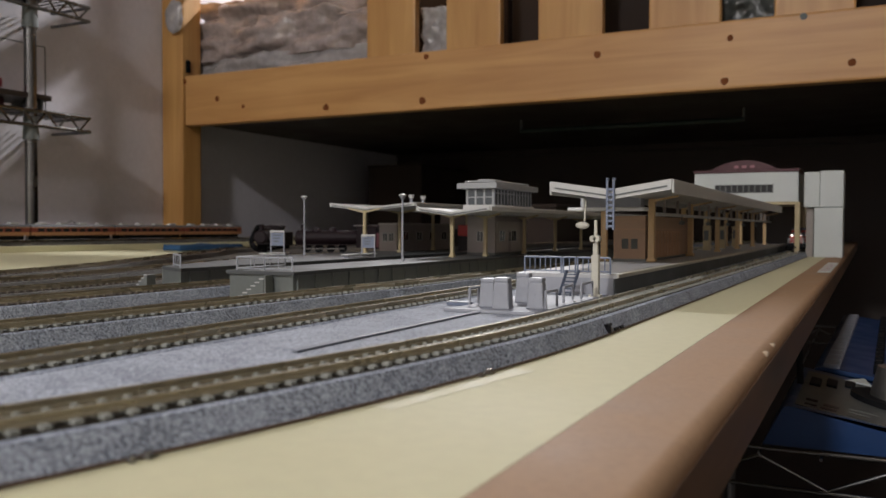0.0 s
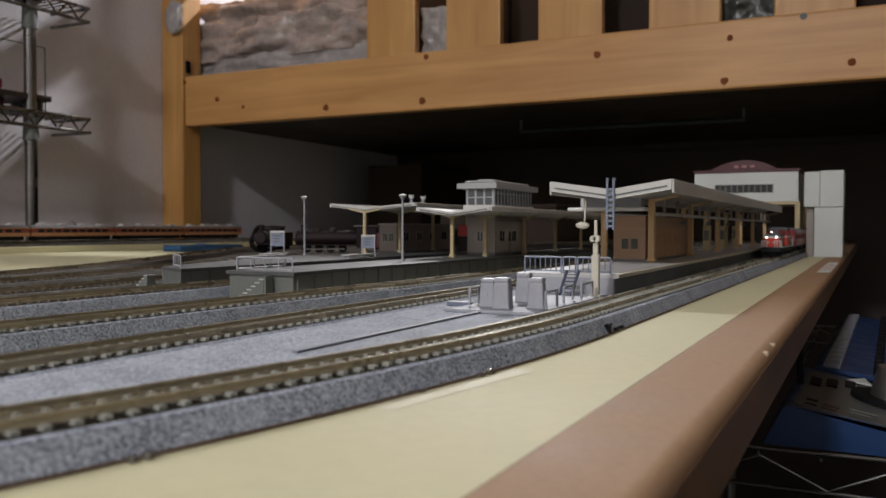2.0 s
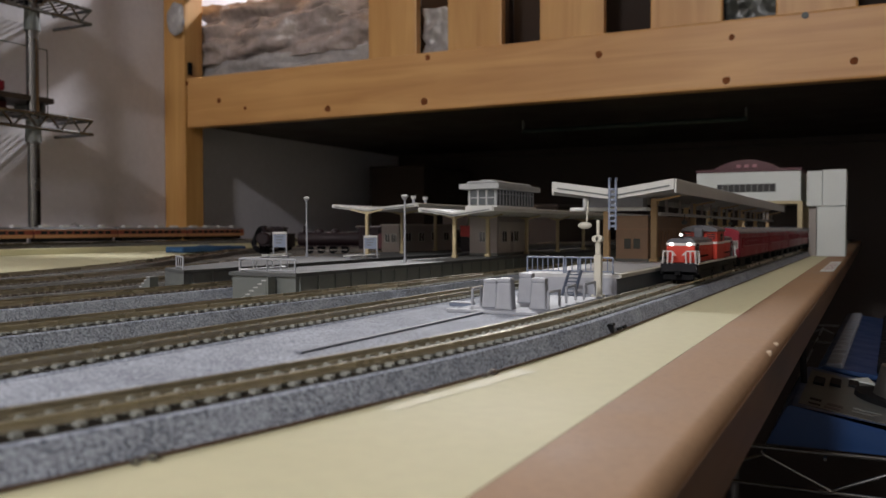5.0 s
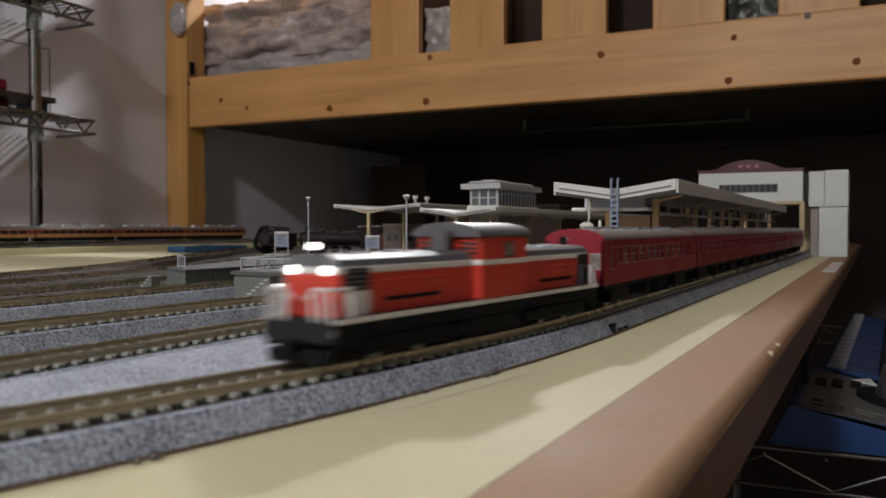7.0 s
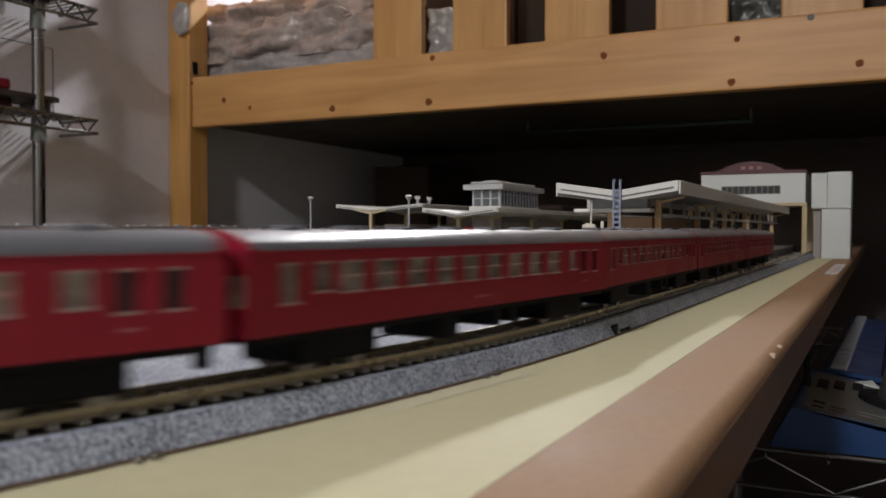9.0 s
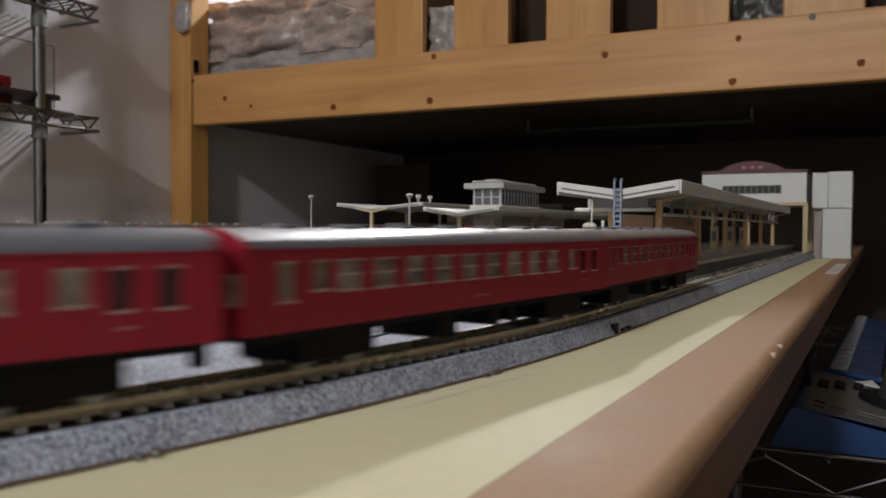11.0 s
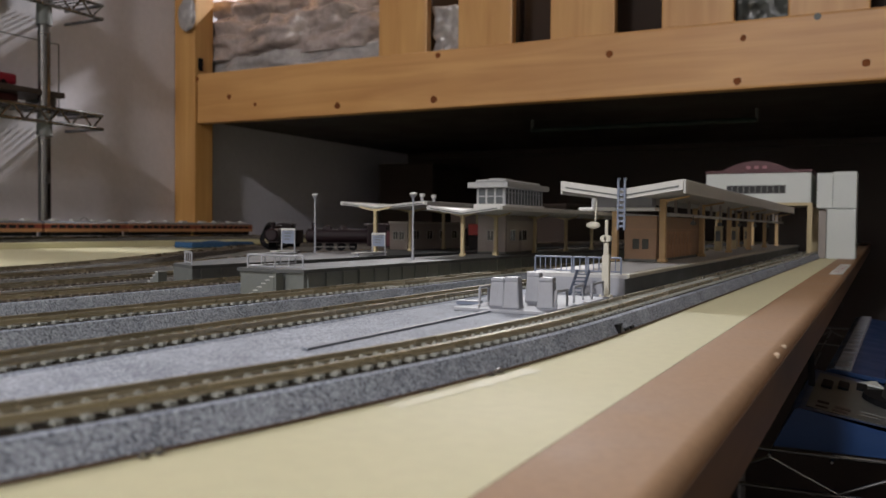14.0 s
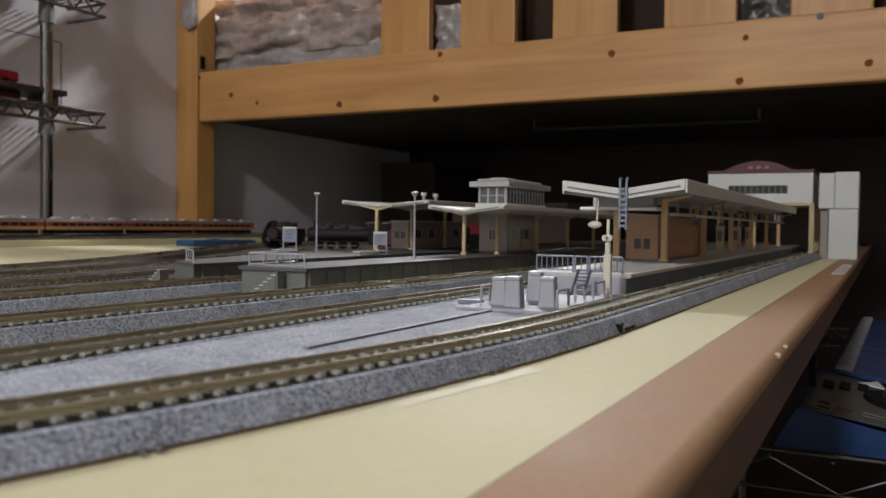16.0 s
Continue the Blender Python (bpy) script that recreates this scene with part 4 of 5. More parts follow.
def carton(x0, x1, y0, y1, z0, z1, m, label):
    t = thing("storage_box", x0, y0, z0, 0, label, "box", "storage boxes")
    part("carton", box(0, x1 - x0, 0, y1 - y0, 0, z1 - z0, 2), m, t)
    part("lid", box(-2, x1 - x0 + 2, -2, y1 - y0 + 2, z1 - z0, z1 - z0 + 8, 2), m, t)


# Boxes filling dark gaps; their near-black colour stands in for shade.
carton(-600, -260, 1480, 1900, 337, 700, CARTON, "cardboard box on the bed, coloured near-black for shade")
carton(-100, 420, 1500, 1900, 337, 700, CARTON, "cardboard box on the bed, coloured near-black for shade")
carton(-1270, -860, 1720, 2000, 337, 640, CARTON, "cardboard box on the bed, coloured near-black for shade")
carton(-840, -640, 1560, 1900, 337, 640, CARTON, "cardboard box on the bed, coloured near-black for shade")
carton(-760, -520, 1500, 1800, 0.3, 70, CARTON, "cardboard box under the bed, coloured near-black for shade")
carton(-1235, -1068, 2000, 2300, 0.3, 196, CARTON, "cardboard box under the bed, coloured near-black for shade")
# Dark sheet closing the space under the bed; its colour stands for shade.
part("back_shade_board", box(0, 2100, 1000, 1040, -985, 300), BED_SHADE, bed, "back board coloured dark brown for the shade under the bed")
gr = thing("curtain_rod", -440, 1700, 240, 0, "dark green tube under the bed base", "tube")
part("tube", rod((-228, 0, 0), (228, 0, 0), 5, sides=12), GREEN, gr)
for o in (-226, 226):
    part("bracket", box(o - 2, o + 2, -4, 4, 0, 22), PLAT, gr)

# ---- chrome wire rack by the wall ----
rack = thing("wire_rack", -1250, 860, -740, 0, "chrome wire rack shelving by the wall", "shelving rack")


def wire_shelf(z, y0, y1, x0, x1):
    sh = part("shelf_rim", rod((x1, y0, z), (x1, y1, z), 3, rod((x1, y0, z - 24), (x1, y1, z - 24), 3)), CHROME, rack)
    part("end_rail", rod((x0, y1, z), (x1, y1, z), 3, rod((x0, y1, z - 24), (x1, y1, z - 24), 3)), CHROME, sh)
    n = int((y1 - y0) / 22)
    zig = None
    for k in range(n):
        a, b = y0 + (y1 - y0) * k / n, y0 + (y1 - y0) * (k + 1) / n
        zig = rod((x1, a, z - (0 if k % 2 else 24)), (x1, b, z - (24 if k % 2 else 0)), 2, zig, 6)
    part("truss_wire", zig, CHROME, sh)
    deck = None
    for k in range(int((y1 - y0) / 14)):
        deck = rod((x0, y0 + 14 * k, z + 2), (x1, y0 + 14 * k, z + 2), 1.6, deck, 6)
    part("deck_wire", deck, CHROME, sh)


for px, py in ((0, 98), (-75, -450)):
    part("pole", rod((px, py, 0), (px, py, 1400), 10, sides=18), CHROME, rack)
    for z in (950, 1135):
        part("collar", rod((px, py, z - 32), (px, py, z + 6), 13, sides=18, radius2=11.5), PLAT, rack)
for z in (965, 1160):
    wire_shelf(z, -480, 208, -85, 12)
for y0, y1, z1, lab in ((-470, -120, 60, "black storage case on the upper wire shelf"), (-100, 150, 36, "dark folded mat on the upper wire shelf")):
    t = thing("storage_case", -1290, 860, 422.5, 0, lab, "case")
    part("case_body", box(-44, 48, y0, y1, 0.5, z1, 4), BLACK, t)
    part("case_lid", box(-45, 49, y0 - 1, y1 + 1, z1, z1 + 6, 2), BLACK, t)
tray = thing("display_tray", -1290, 800, 262, 0, "dark thin tray on the wire rack", "tray")
part("plate", box(-40, 46, -250, 195, -16, -7, 1), DARK_WOOD, tray)
part("foot", box(-38, 38, -250, -246, -36, -14), PLAT, tray)
part("foot", box(-38, 38, 180, 184, -36, -14), PLAT, tray)
case = thing("display_case", -1290, 800, 226.8, 0, "thin dark-edged display frame on the rack", "display case")
part("upright", rod((38, 188, 0), (38, 188, 110), 1.2, sides=6), PLAT, case)
part("crossbar", rod((38, -240, 110), (38, 188, 110), 1.0, sides=6), PLAT, case)
cart = thing("toy_vehicle", -1285, 855, 254.5, 0, "small red toy vehicle on a dark tray", "toy vehicle")
part("body", box(-12, 12, -60, 70, 6, 24, 5, seg=2), RED, cart)
part("cab", box(-10, 10, -50, 5, 24, 38, 4, seg=2), RED, cart)
part("emblem", rod((12, 20, 16), (12.6, 20, 16), 6, sides=16), WHITE, cart)
for y in (-40, 0, 45):
    part("wheel", rod((-11, y, 6), (13, y, 6), 6, sides=14), BLACK, cart)
toy2 = thing("toy_vehicle", -1285, 780, 226.5, 0, "dull red toy train car on the wire shelf", "toy vehicle")
part("body", box(-10, 10, -90, 150, 4, 20, 3), MAROON, toy2)
part("chassis", box(-9, 9, -88, 148, 0.2, 4), BLACK, toy2)


# ---- standing trains ----
def rounded_body(w, z0, z1, arch, n=8):
    """Cross section of a coach: straight sides and an arched roof."""
    h = w / 2
    o = [(-h, z0), (h, z0), (h, z1)]
    o += [(h * math.cos(math.pi * k / n), z1 + arch * math.sin(math.pi * k / n)) for k in range(1, n)]
    return o + [(-h, z1)]


ORANGE = mat("orange_coach_paint", (0.36, 0.18, 0.085), 0.35, vary=0.08, coarse=0.02)


def bogie(t, y, wheels=2, gap=14.0):
    b = part("bogie", box(-7.2, 7.2, y - gap * 0.75 * wheels / 2, y + gap * 0.75 * wheels / 2, 1.6, 4.6, 0.3), BLACK, t)
    for k in range(wheels):
        yy = y + (k - (wheels - 1) / 2) * gap
        part("wheel", rod((-5.2, yy, 2.7), (-3.4, yy, 2.7), 2.75, rod((3.4, yy, 2.7), (5.2, yy, 2.7), 2.75, sides=16), sides=16), STEEL, b)


def standing_coach(x, y, k):
    t = thing("model_coach", x, y, 15.3, 0, "orange and cream model railcar with roof gear", "model coach", "standing orange train")
    part("body", prism(rounded_body(19, 6, 10.5, 0.01), -67, 67), ORANGE, t)
    part("window_band", prism(rounded_body(18.8, 10.5, 15.8, 0.01), -67, 67), DARK_RED, t, "dark red window band")
    part("upper_side", prism(rounded_body(19, 15.8, 17, 0.01), -67, 67), ORANGE, t)
    part("roof", prism(rounded_body(18.6, 17, 17.4, 3.2), -66.5, 66.5), ROOF_COACH, t)
    for i in range(9):
        part("window", box(9.2, 9.6, -58 + 13 * i, -49 + 13 * i, 11.0, 15.2), DARK, t)
    for i in range(4):
        part("roof_unit", box(-4, 4, -52 + 32 * i, -40 + 32 * i, 20.2, 23.0, 0.5), ROOF_GREY, t)
    if k % 2 == 0:
        part("pantograph", rod((0, -10, 20), (0, 2, 26), 0.5, rod((0, 2, 26), (0, 12, 20), 0.5, sides=6), sides=6), PLAT, t)
    part("skirt", box(-8, 8, -60, 60, 0.8, 6.0), BLACK, t)
    for yy in (-46, 46):
        bogie(t, yy)


for k in range(5):
    standing_coach(-977, 1085 - 138 * k, k)


def steam_loco(x, y, turn, m, label):
    t = thing("model_locomotive", x, y, 7.3, turn, label, "model locomotive", "standing dark locomotives")
    part("boiler", rod((0, -50, 15), (0, 10, 15), 7.5, sides=20), m, t)
    part("smokebox_door", rod((0, -52, 15), (0, -50, 15), 5.5, sides=20, radius2=7.4), m, t)
    part("cab", box(-9, 9, 10, 30, 5, 26, 0.6), m, t)
    part("cab_roof", prism(rounded_body(19.5, 25.8, 26.4, 2), 7, 33), m, t)
    part("chimney", rod((0, -44, 21), (0, -44, 29), 2.2, sides=14, radius2=2.6), m, t)
    for yy in (-30, -14):
        part("dome", ball((0, yy, 21.5), 4, (1, 1.3, 1.1)), m, t)
    part("running_board", box(-9, 9, -54, 10, 7.5, 8.5), m, t)
    for yy in (-40, -28, -16, -4):
        part("wheel", rod((-5.4, yy, 4.4), (-4, yy, 4.4), 4.4, rod((4, yy, 4.4), (5.4, yy, 4.4), 4.4, sides=18), sides=18), BLACK, t)
    part("coupling_rod", box(5.6, 6.4, -42, -2, 3.4, 4.4), STEEL, t)
    part("tender", box(-9, 9, 35, 75, 4, 20, 0.8), m, t)
    for yy in (42, 55, 68):
        part("wheel", rod((-5.4, yy, 2.8), (5.4, yy, 2.8), 2.8, sides=16), BLACK, t)


steam_loco(-600, 765, 25, DARK_MAROON, "dark maroon model steam locomotive in the shade")
steam_loco(-480, 735, -58, DARK_MAROON, "dark maroon model steam locomotive in the shade")
for x, y, m, lab in ((-505, 900, MAROON, "maroon model coach in the shade"), (-412, 820, DARK_MAROON, "dark model coach behind the platform"), (-412, 965, RED_DULL, "red model coach behind the platform")):
    t = thing("model_coach", x, y, 7.3, 0, lab, "model coach", "coaches behind the platforms")
    part("body", prism(rounded_body(19, 3, 20, 0.01), -66, 66), m, t)
    part("roof", prism(rounded_body(18.6, 20, 20.5, 4), -65.5, 65.5), BLACK, t)
    part("skirt", box(-8, 8, -60, 60, 0.8, 3.2), BLACK, t)
    for i in range(9):
        part("window", box(9.3, 9.65, -58 + 13 * i, -50 + 13 * i, 11, 16), DARK, t)
    for yy in (-46, 46):
        bogie(t, yy)
bundle("blue_cloth", -850, -820, 850, 985, 0.7, 9, BLUE_CLOTH, "folded blue cloth strip on the table", "cloth", 6.1, 3)
ring = thing("cable_coil", -690, 860, 0.3, 0, "coiled dark cable standing on the table", "cable coil")
bmr = None
for k in range(24):
    a, b = 2 * math.pi * k / 24, 2 * math.pi * (k + 1) / 24
    bmr = rod((15 * math.cos(a), 3 * math.sin(a * 3), 18 + 15 * math.sin(a)), (15 * math.cos(b), 3 * math.sin(b * 3), 18 + 15 * math.sin(b)), 3.4, bmr, 8)
part("coil", bmr, BLACK, ring)

# ---- controllers on the lower wire shelf ----
lower = thing("lower_shelf", 40, 500, -740, 0, "chrome wire shelf unit below the table edge", "wire shelf")


def shelf_at(y, z, t):
    part("front_wire", rod((-190, y, z), (260, y, z), 1.2), CHROME, t)
    part("front_wire", rod((-190, y, z - 20), (260, y, z - 20), 1.2), CHROME, t)
    for k in range(13):
        a, b = -156 + 33 * k, -123 + 33 * k
        part("truss_wire", rod((a, y, z - (19 if k % 2 else 4)), (b, y, z - (4 if k % 2 else 19)), 0.9, None, 8), CHROME, t)


shelf_at(-30, 658.2, lower)
shelf_at(590, 658.2, lower)
for k in range(14):
    part("deck_wire", rod((-150 + 30 * k, -30, 655), (-150 + 30 * k, 590, 655), 0.8, sides=6), CHROME, lower)
for x in (-190, 260):
    for y in (-30, 590):
        part("pole", rod((x, y, 0), (x, y, 668), 8, sides=14), CHROME, lower)

# The pack faces the open side of the table: its top slopes down towards +x.
ctrl = thing("train_controller", 0, 487, -84, 0, "blue model train controller with a grey sloped panel", "train controller", "controllers")
SLOPE = -0.181


def lid_z(x):
    return 22.2 + SLOPE * (x + 38.6)


case_bm = prism([(-50, 0.2), (112, 0.2), (112, lid_z(108) - 3), (108, lid_z(108)), (-37.4, lid_z(-37.4)), (-39.6, lid_z(-38.6) - 1.2)], 0, 142)
part("case", case_bm, BLUE, ctrl, "blue plastic case")


def on_lid(name, x0, x1, y0, y1, h, m, parent, label="", bevel=0.0):
    """A plate on the sloped top."""
    b = box(x0, x1, y0, y1, 0, h, bevel)
    for v in b.verts:
        v.co.z += lid_z(v.co.x) - 0.1
    return part(name, b, m, parent, label)


panel = on_lid("panel", -34.5, 96, 9, 128, 0.7, PANEL, ctrl, "dark grey printed panel")
for x0, x1, y0, y1 in ((-31, -25, 76, 100), (-22, -16, 84, 108), (-12, -6, 96, 118)):
    on_lid("switch", x0, x1, y0, y1, 2.2, BLACK, panel, "small black switch", 0.4)
for x0, x1, y0, y1, m in ((-30, -24, 26, 32, BLACK), (-30, -24, 14, 18, BLACK), (-21, -13, 22, 28, DARK_MAROON), (-22, -14, 13, 18, DARK_MAROON), (-8, 6, 30, 33, PLAT), (-8, 2, 22, 24, PLAT)):
    on_lid("print_bar", x0, x1, y0, y1, 0.9, m, panel)
part("knob_skirt", rod((16, 78, lid_z(16) + 0.5), (16.6, 78, lid_z(16) + 4), 25, sides=36), BLACK, ctrl, "black knob base")
part("knob", rod((16.6, 78, lid_z(16) + 4), (19, 78, lid_z(16) + 22), 15, sides=30, radius2=13), STEEL, ctrl, "ribbed silver control knob")
ptr = slab([(-12, 116), (-1, 140), (3, 119)], 0, 1.0)
for v in ptr.verts:
    v.co.z += lid_z(v.co.x) + 1.2
part("pointer", ptr, WHITE, ctrl, "white pointer arrow")
sw = thing("switch_panel", 0, 632, -84, -1.3, "blue switch panel with a row of pale keys", "switch panel", "controllers")
sw_bm = prism([(-34, 0.2), (95, 0.2), (95, 4), (90, 6), (-12, 20.6), (-28, 22.4), (-32, 21)], 0, 395)
part("case", sw_bm, BLUE, sw, "blue plastic case")
for k in range(15):
    b = box(-27, -16.5, 4 + 26 * k, 25 + 26 * k, 20.4, 24.2, 0.8)
    part("key", b, TROUGH, sw, "pale push key")
    part("lever", box(4, 10, 10 + 26 * k, 18 + 26 * k, 17, 24, 1), BLACK, sw)
for k in range(1):
    c = thing("cable", -35 + 14 * k, 560 + 30 * k, -84, 0, "dark cable hanging below the table", "cable", "cables")
    part("cord", rod((0, 0, 0.2), (-4, 10, 80), 2, sides=8), BLACK, c)

vend = thing("vending_cabinet", -311, 660, TOP + 0.25, 0, "red vending cabinet beside the far waiting house", "cabinet", "platform cabinets")
part("wall", box(-6, 6, 0, 9, 0, 12.5, 0.3), DARK_MAROON, vend, "dark lower case")
part("upper_panel", box(-6, 6, 0, 9, 12.55, 22, 0.3), RED_BRIGHT, vend, "bright red upper case")

# ---- the running train ----
WHEEL_Z = 7.25


def pair(a, b):
    return (a, b) if a < b else (b, a)


def make_loco():
    t = thing("diesel_locomotive", 0, 0, WHEEL_Z, 0, "orange-red centre-cab model diesel locomotive with white band", "model locomotive")
    part("frame", box(-8.8, 8.8, -60, 60, 5.4, 8.4, 0.3), BLACK, t)
    part("deck", box(-8.7, 8.7, -60, 60, 8.4, 9.0), UNDER_GREY, t)
    for sx in (-1, 1):
        part("frame_line", box(sx * 8.85 - 0.15, sx * 8.85 + 0.15, -60.2, 60.2, 8.2, 9.2), WHITE_BAND, t, "white line along the deck")
    part("fuel_tank", box(-8.2, 8.2, -13, 13, 1.2, 5.6, 0.6), BLACK, t)
    for y in (-37, 37):
        bogie(t, y, 2, 15)
        part("side_frame", box(-8.4, 8.4, y - 15, y + 15, 1.6, 5.2, 0.4), BLACK, t)
    for y in (-18, 18):
        part("air_tank", rod((-7.4, y - 3.5, 3.4), (-7.4, y + 3.5, 3.4), 1.6, rod((7.4, y - 3.5, 3.4), (7.4, y + 3.5, 3.4), 1.6, sides=12), sides=12), BLACK, t)
    for s, y0, y1 in ((-1, -57.0, -9), (1, 14, 57.0)):
        part("hood", box(-6.7, 6.7, y0, y1, 9.0, 17.4, 0.5, seg=2), ORANGE_RED, t, "orange-red hood")
        part("hood_band", box(-6.85, 6.85, y0 - 0.15, y1, 17.2, 18.5, 0.15), WHITE_BAND, t, "white band")
        part("hood_roof", prism([(-6.7, 18.5), (6.7, 18.5), (6.2, 19.9), (4, 20.8), (-4, 20.8), (-6.2, 19.9)], y0 + 0.3, y1), HOOD_GREY, t, "dark grey hood roof")
        e = y0 if s < 0 else y1
        a, b = (e, e + 9) if s < 0 else (e - 9, e)
        for sx in (-1, 1):
            gx = pair(sx * 6.5, sx * 7.05)
            part("grille", box(*gx, a + 1.5, b, 14.0 if s < 0 else 9.2, 18.3, 0.1), DARK, t, "dark radiator grille")
            if s < 0:
                part("grille_panel", box(*gx, a + 1.5, b, 9.2, 13.9, 0.1), ROOF_GREY, t, "pale grey lower grille panel")
            for k in range(4 if s < 0 else 0):
                part("grille_slat", box(*pair(sx * 7.0, sx * 7.15), a + 2, b - 0.5, 14.5 + k, 14.8 + k), HOOD_GREY, t)
            mid = (y0 + y1) / 2
            part("louvre", box(*pair(sx * 6.6, sx * 6.95), mid - 10, mid + 10, 11.4, 12.2), BLACK, t)
            part("hood_handrail", rod((sx * 7.2, y0 + 11, 15.6), (sx * 7.2, y1 - 11, 15.6), 0.22, sides=6), ORANGE_RED, t)
            for k in range(3):
                yy = mid - 12 + 9 * k
                part("hood_door", box(*pair(sx * 6.6, sx * 6.85), yy, yy + 8.4, 12.8, 16.6, 0.1), ORANGE_RED, t)
        for k in range(2):
            part("roof_fan", rod((0, e - s * (14 + 13 * k), 20.6), (0, e - s * (14 + 13 * k), 21.1), 3.4, sides=20), HOOD_GREY, t)
        # end platform: beam, plough, coupler, rails
        ye = -60.5 if s < 0 else 60.5
        part("buffer_beam", box(-8.2, 8.2, ye - 0.8, ye + 0.8, 4.6, 8.6, 0.3), UNDER_GREY, t, "dark grey buffer beam")
        part("snow_plough", box(-7.2, 7.2, ye - 1.2, ye + 1.2, 0.8, 3.4, 0.4), BLACK, t)
        part("coupler", box(-1.4, 1.4, min(ye, ye + s * 4.2), max(ye, ye + s * 4.2), 3.2, 5.4, 0.3), BLACK, t)
        for sx in (-1, 1):
            ey = ye - s * 5
            for p, q in (((8.0, ye, 6.0), (7.4, ye, 14.6)), ((7.4, ye, 14.6), (3.6, ye, 14.6)), ((3.6, ye, 14.6), (1.6, ye, 12.6)), ((3.0, ye, 14.0), (3.4, ye, 8.6)),
                         ((5.2, ye, 14.4), (5.6, ye, 6.0)), ((7.4, ye, 14.6), (8.4, ey, 14.6)), ((8.4, ey, 14.6), (8.6, ey, 8.6))):
                part("handrail", rod((sx * p[0], p[1], p[2]), (sx * q[0], q[1], q[2]), 0.34, sides=6), WHITE_BAND, t, "white handrail")
            part("step_well", box(sx * 8.2 - 0.5, sx * 8.2 + 0.5, ye - s * 8, ye - s * 0.5, 3.6, 8.2), BLACK, t)
            part("marker_lamp", rod((sx * 4.6, e, 12.4), (sx * 4.6, e + s * 0.8, 12.4), 1.0, sides=12), RED_BRIGHT, t, "red marker lamp")
            glow = HEADLIGHT if s < 0 else ROOF_GREY
            part("headlight", rod((sx * 4.2, e + s * 0.1, 17.9), (sx * 4.2, e + s * 1.0, 17.9), 0.85, sides=16), glow, t, "round headlight")
        part("top_headlight", rod((0, e - s * 1.6, 22.4), (0, e + s * 0.2, 22.4), 0.6, sides=16), HEADLIGHT if s < 0 else ROOF_GREY, t, "round headlight on the hood")
        part("lamp_bracket", box(-1.0, 1.0, *pair(e - s * 1.6, e - s * 2.8), 20.6, 23.2, 0.2), BLACK, t)
    part("cab", box(-8.9, 8.9, -9, 14, 9.0, 24.0, 0.5), ORANGE_RED, t, "orange-red cab")
    part("cab_roof", prism(rounded_body(18.6, 23.8, 24.3, 2.9, 14), -10.6, 15.4), HOOD_GREY, t, "dark grey arched cab roof")
    part("exhaust", box(-2.2, 2.2, -13.6, -10.2, 19.5, 25.4, 0.4), HOOD_GREY, t, "grey exhaust stack")
    part("cab_band", box(-9.05, 9.05, -9.15, 14.15, 17.2, 18.5, 0.1), WHITE_BAND, t, "white band")
    for sx in (-1, 1):
        xx = pair(sx * 8.7, sx * 9.12)
        win = part("cab_window", box(*xx, 2.2, 7.0, 18.8, 22.6, 0.1), UNDER_GREY, t, "framed cab window")
        part("pane", box(*pair(sx * 9.0, sx * 9.18), 2.7, 6.5, 19.2, 22.2), PANE, win)
        part("cab_door", box(*pair(sx * 8.7, sx * 9.0), -8.6, -2.4, 9.6, 22.8, 0.1), ORANGE_RED, t, "orange-red cab door")
        part("front_window", box(sx * 5.9 - 2.0, sx * 5.9 + 2.0, -9.3, -8.8, 19.6, 22.8), DARK, t)
        for k in range(4):
            part("guard_bar", rod((sx * 2.6, -9.5, 19.4 + 1.1 * k), (sx * 8.4, -9.5, 19.4 + 1.1 * k), 0.2, sides=6), ORANGE_RED, t)
    return t


COACH_L = 144.0


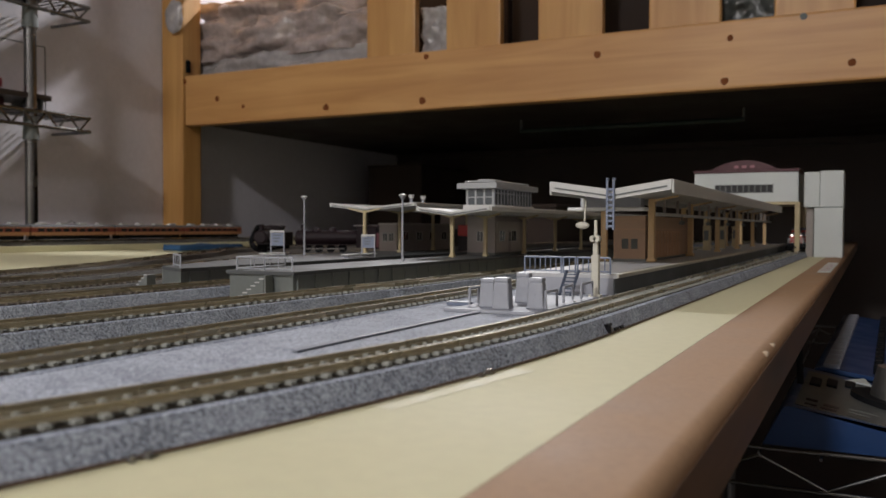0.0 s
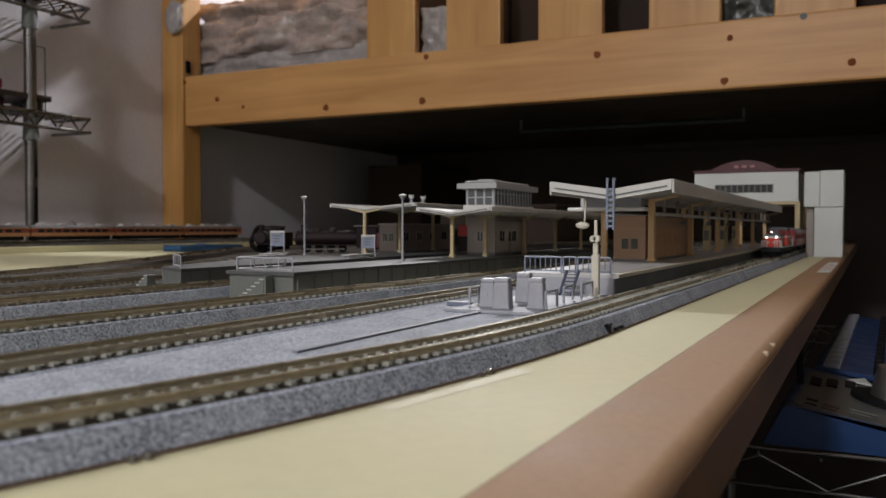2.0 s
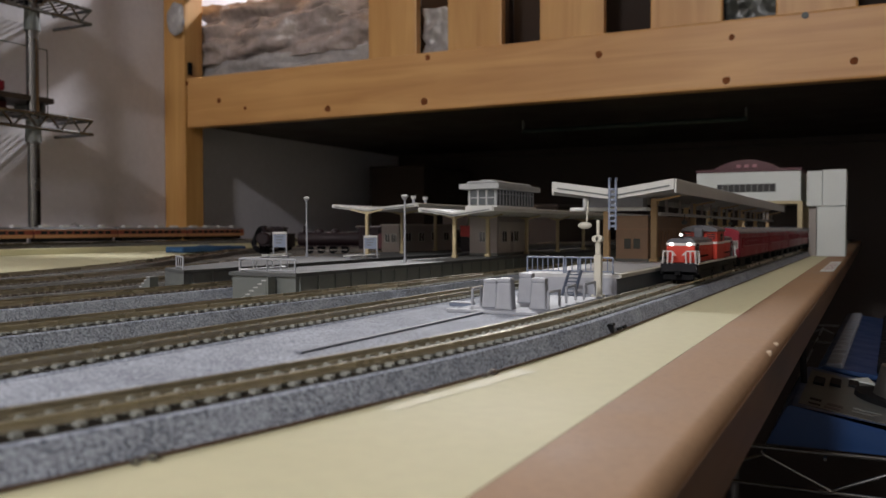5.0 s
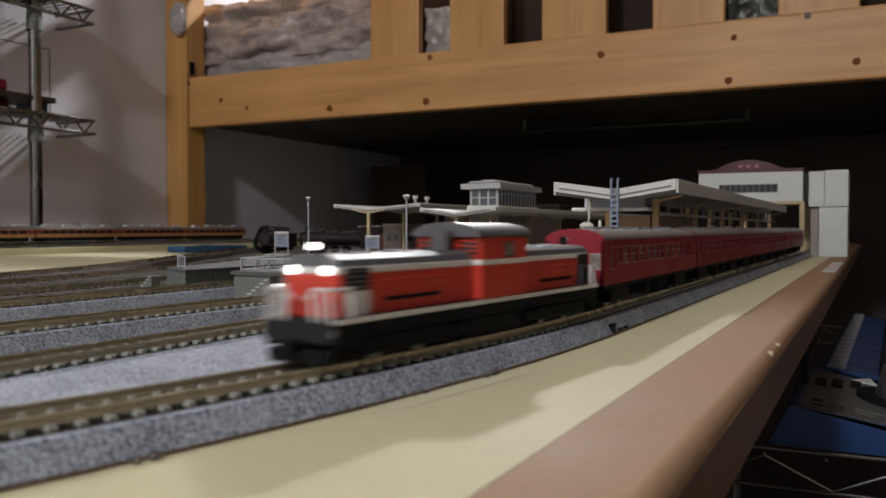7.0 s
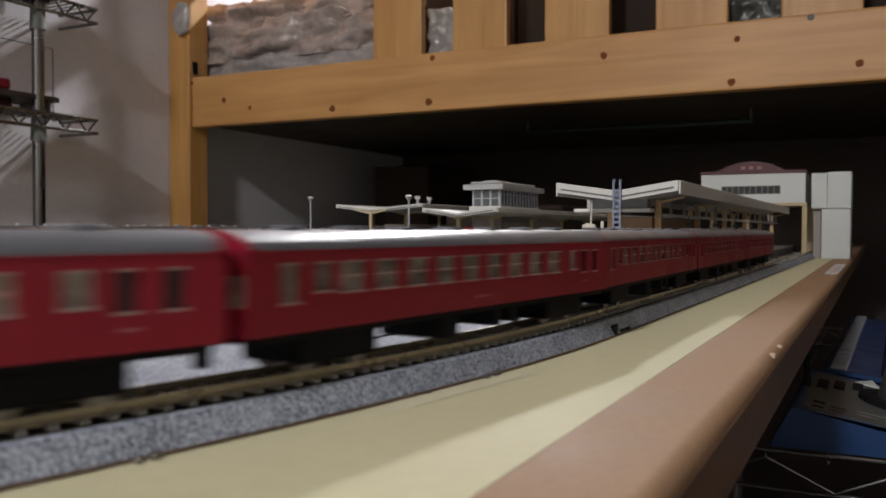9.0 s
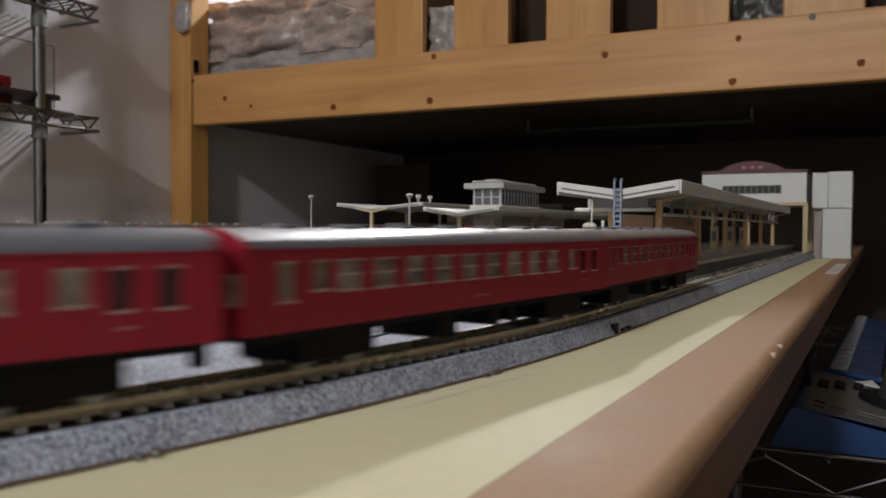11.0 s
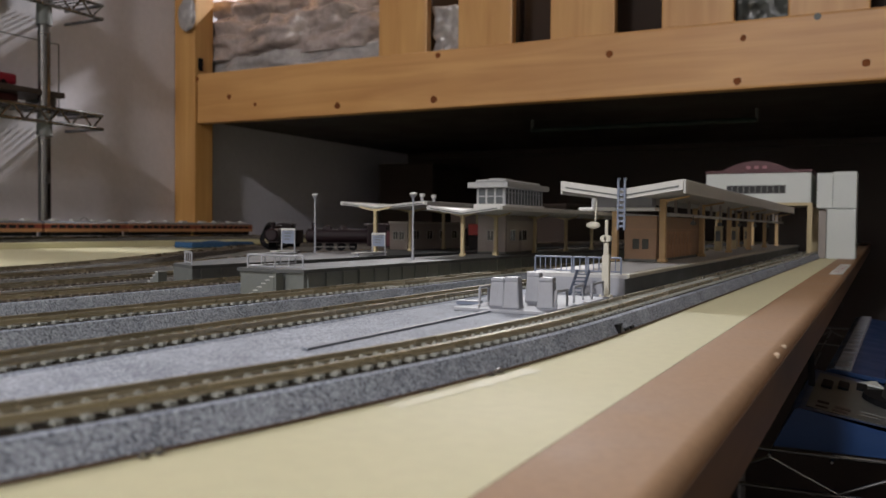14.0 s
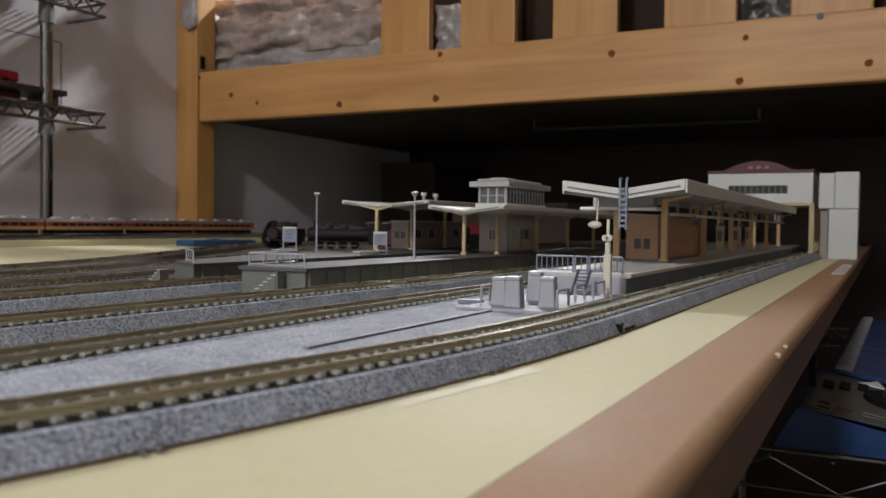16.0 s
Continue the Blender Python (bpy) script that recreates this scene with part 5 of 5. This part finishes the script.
def make_coach():
    """Hollow-sided coach: a pale core shows through window openings cut between red panels."""
    t = thing("passenger_coach", 0, 0, WHEEL_Z, 0, "red model passenger coach with a grey roof", "model coach", "red passenger coaches")
    h = COACH_L / 2
    part("interior", box(-8.6, 8.6, -h + 1, h - 1, 8.2, 21.8), INTERIOR, t, "dim brown interior behind the windows")
    spans = [(-62.5, 4.4, 6.6), (-54.0, 4.6, 5.0)] + [(-46.0 + 10.4 * k, 7.2, 5.4) for k in range(9)] + [(49.0, 4.6, 5.0), (56.0, 3.4, 6.0), (63.5, 3.6, 6.0)]
    top, low = 19.7, 13.1
    for sx in (-1, 1):
        xs = pair(sx * 8.65, sx * 9.7)
        side = box(*xs, -h, h, 7.9, low)
        box(*xs, -h, h, top, 22.0, 0, side)
        edge = -h
        for y, w, hh in spans:
            box(*xs, edge, y - w / 2, low, top, 0, side)
            if top - hh > low + 0.01:
                box(*xs, y - w / 2, y + w / 2, low, top - hh, 0, side)
            edge = y + w / 2
        box(*xs, edge, h, low, top, 0, side)
        part("side_wall", side, RED, t, "red coach side")
        for y, w, hh in spans:
            rim = box(*pair(sx * 9.62, sx * 9.82), y - w / 2 - 0.25, y + w / 2 + 0.25, top - hh - 0.28, top - hh + 0.05)
            box(*pair(sx * 9.62, sx * 9.78), y - w / 2 - 0.1, y + w / 2 + 0.1, top - 0.05, top + 0.2, 0, rim)
            win = part("window", rim, FRAME_SILVER, t, "framed coach window")
            xp = pair(sx * 8.6, sx * 8.95)
            if w > 5:
                part("pane", box(*xp, y - w / 2, y + w / 2, 17.3, top), PANE, win)
                part("pane", box(*xp, y - w / 2, y + w / 2, top - hh, 16.9), PANE, win)
                part("sash_bar", box(*pair(sx * 8.6, sx * 9.2), y - w / 2, y + w / 2, 16.9, 17.3), FRAME_SILVER, win)
            else:
                part("pane", box(*xp, y - w / 2, y + w / 2, top - hh, top), PANE if w > 4 else DARK, win)
        x0, x1 = pair(sx * 9.6, sx * 9.78)
        part("letter_bar", box(x0, x1, -3, 3, 10.2, 10.6), MAROON_PALE, t)
        part("letter_bar", box(x0, x1, 55, 58, 11.0, 11.4), MAROON_PALE, t)
        part("lower_trim", box(x0, x1, -h + 0.3, h - 0.3, 7.9, 8.25), RED, t)
        for y in (52.4, 59.6, -59.2, -66.0):
            part("door_seam", box(x0, x1, y, y + 0.3, 8.3, 19.4), RED, t)
        part("gutter", box(*pair(sx * 9.5, sx * 9.85), -h + 0.4, h - 0.4, 21.7, 22.05), RED, t)
    part("roof", prism(rounded_body(19.2, 22.0, 22.2, 3.4, 16), -h + 0.6, h - 0.6), ROOF_COACH, t, "grey arched roof", smooth=False)
    for s in (-1, 1):
        part("end_wall", box(-9.68, 9.68, *pair(s * h, s * (h - 1.0)), 7.92, 22.0), RED, t, "red coach end")
        part("roof_end", prism(rounded_body(19.3, 22.0, 22.1, 3.5, 12), *pair(s * (h + 0.05), s * (h - 3.0))), RED, t, "red roof end")
        part("gangway", box(-4.4, 4.4, *pair(s * h, s * (h + 1.0)), 6.6, 19.6, 0.5), GANGWAY, t, "grey gangway frame")
        part("gangway_door", box(-3.0, 3.0, *pair(s * (h + 0.9), s * (h + 1.06)), 8.2, 18.4), RED, t, "red gangway door")
        for sx in (-1, 1):
            ew = part("end_window", box(sx * 6.8 - 1.7, sx * 6.8 + 1.7, *pair(s * (h - 0.2), s * (h + 0.12)), 12.8, 18.0), FRAME_SILVER, t)
            part("pane", box(sx * 6.8 - 1.4, sx * 6.8 + 1.4, *pair(s * h, s * (h + 0.18)), 13.3, 17.7), PANE, ew)
        part("coupler", box(-1.2, 1.2, *pair(s * h, s * (h + 1.0)), 2.6, 6.5, 0.3), BLACK, t)
        bogie(t, s * 47, 2, 14)
        part("side_frame", box(-7.9, 7.9, s * 47 - 10.5, s * 47 + 10.5, 1.8, 6.7, 0.4), BLACK, t)
    part("sill", box(-9.2, 9.2, -h + 2, h - 2, 6.6, 8.0), BLACK, t)
    for y0, y1, z0 in ((-15, -8, 1.8), (8, 11, 2.6), (16, 19, 3.0)):
        part("equipment_box", box(-8.4, 8.4, y0, y1, z0, 6.7, 0.4), BLACK, t)
    for k in range(7):
        part("ventilator", box(-2.6, 2.6, -54 + 18 * k - 2.4, -54 + 18 * k + 2.4, 25.3, 26.3, 0.4), ROOF_COACH, t)
    return t


# The nose's way along the line, in mm past the start of the curve, by time.
NOSE = ((0.0, -804), (0.6, -729), (1.3, -641), (2.0, -552), (2.8, -449), (3.5, -357), (4.2, -264), (5.25, -120), (6.3, 27), (7.0, 131), (7.5, 205), (8.0, 277), (9.0, 426), (10.25, 610), (11.5, 792), (12.0, 859), (12.5, 930), (13.0, 991), (13.3, 1026), (14.5, 1170), (16.0, 1350))
LOCO_L, COUPLE, COACH_GAP = 121.0, 7.0, 2.2


def vehicle_rows(back, wheelbase):
    """Poses of a vehicle whose middle runs that far behind the nose, its bogies on the line."""
    rows = []
    for k in range(65):
        t = k * 0.25
        s = float(np.interp(t, [a for a, _ in NOSE], [b for _, b in NOSE])) - back
        xa, ya, _ = main_line(s + wheelbase / 2)
        xb, yb, _ = main_line(s - wheelbase / 2)
        turn = math.degrees(math.atan2(ya - yb, xa - xb)) + 90
        rows.append((t, pose((xa + xb) / 2 * MM, (ya + yb) / 2 * MM, WHEEL_Z * MM, 0, 0, turn)))
    return rows


loco = make_loco()
coaches = [make_coach()]
for k in range(4):
    coaches.append(copy_thing(coaches[0], Matrix.Identity(4)))


# ---- motion ----
def motions():
    walk(loco, vehicle_rows(LOCO_L / 2, 74))
    for k, c in enumerate(coaches):
        walk(c, vehicle_rows(LOCO_L + COUPLE + COACH_L / 2 + (COACH_L + COACH_GAP) * k, 94))


motions()
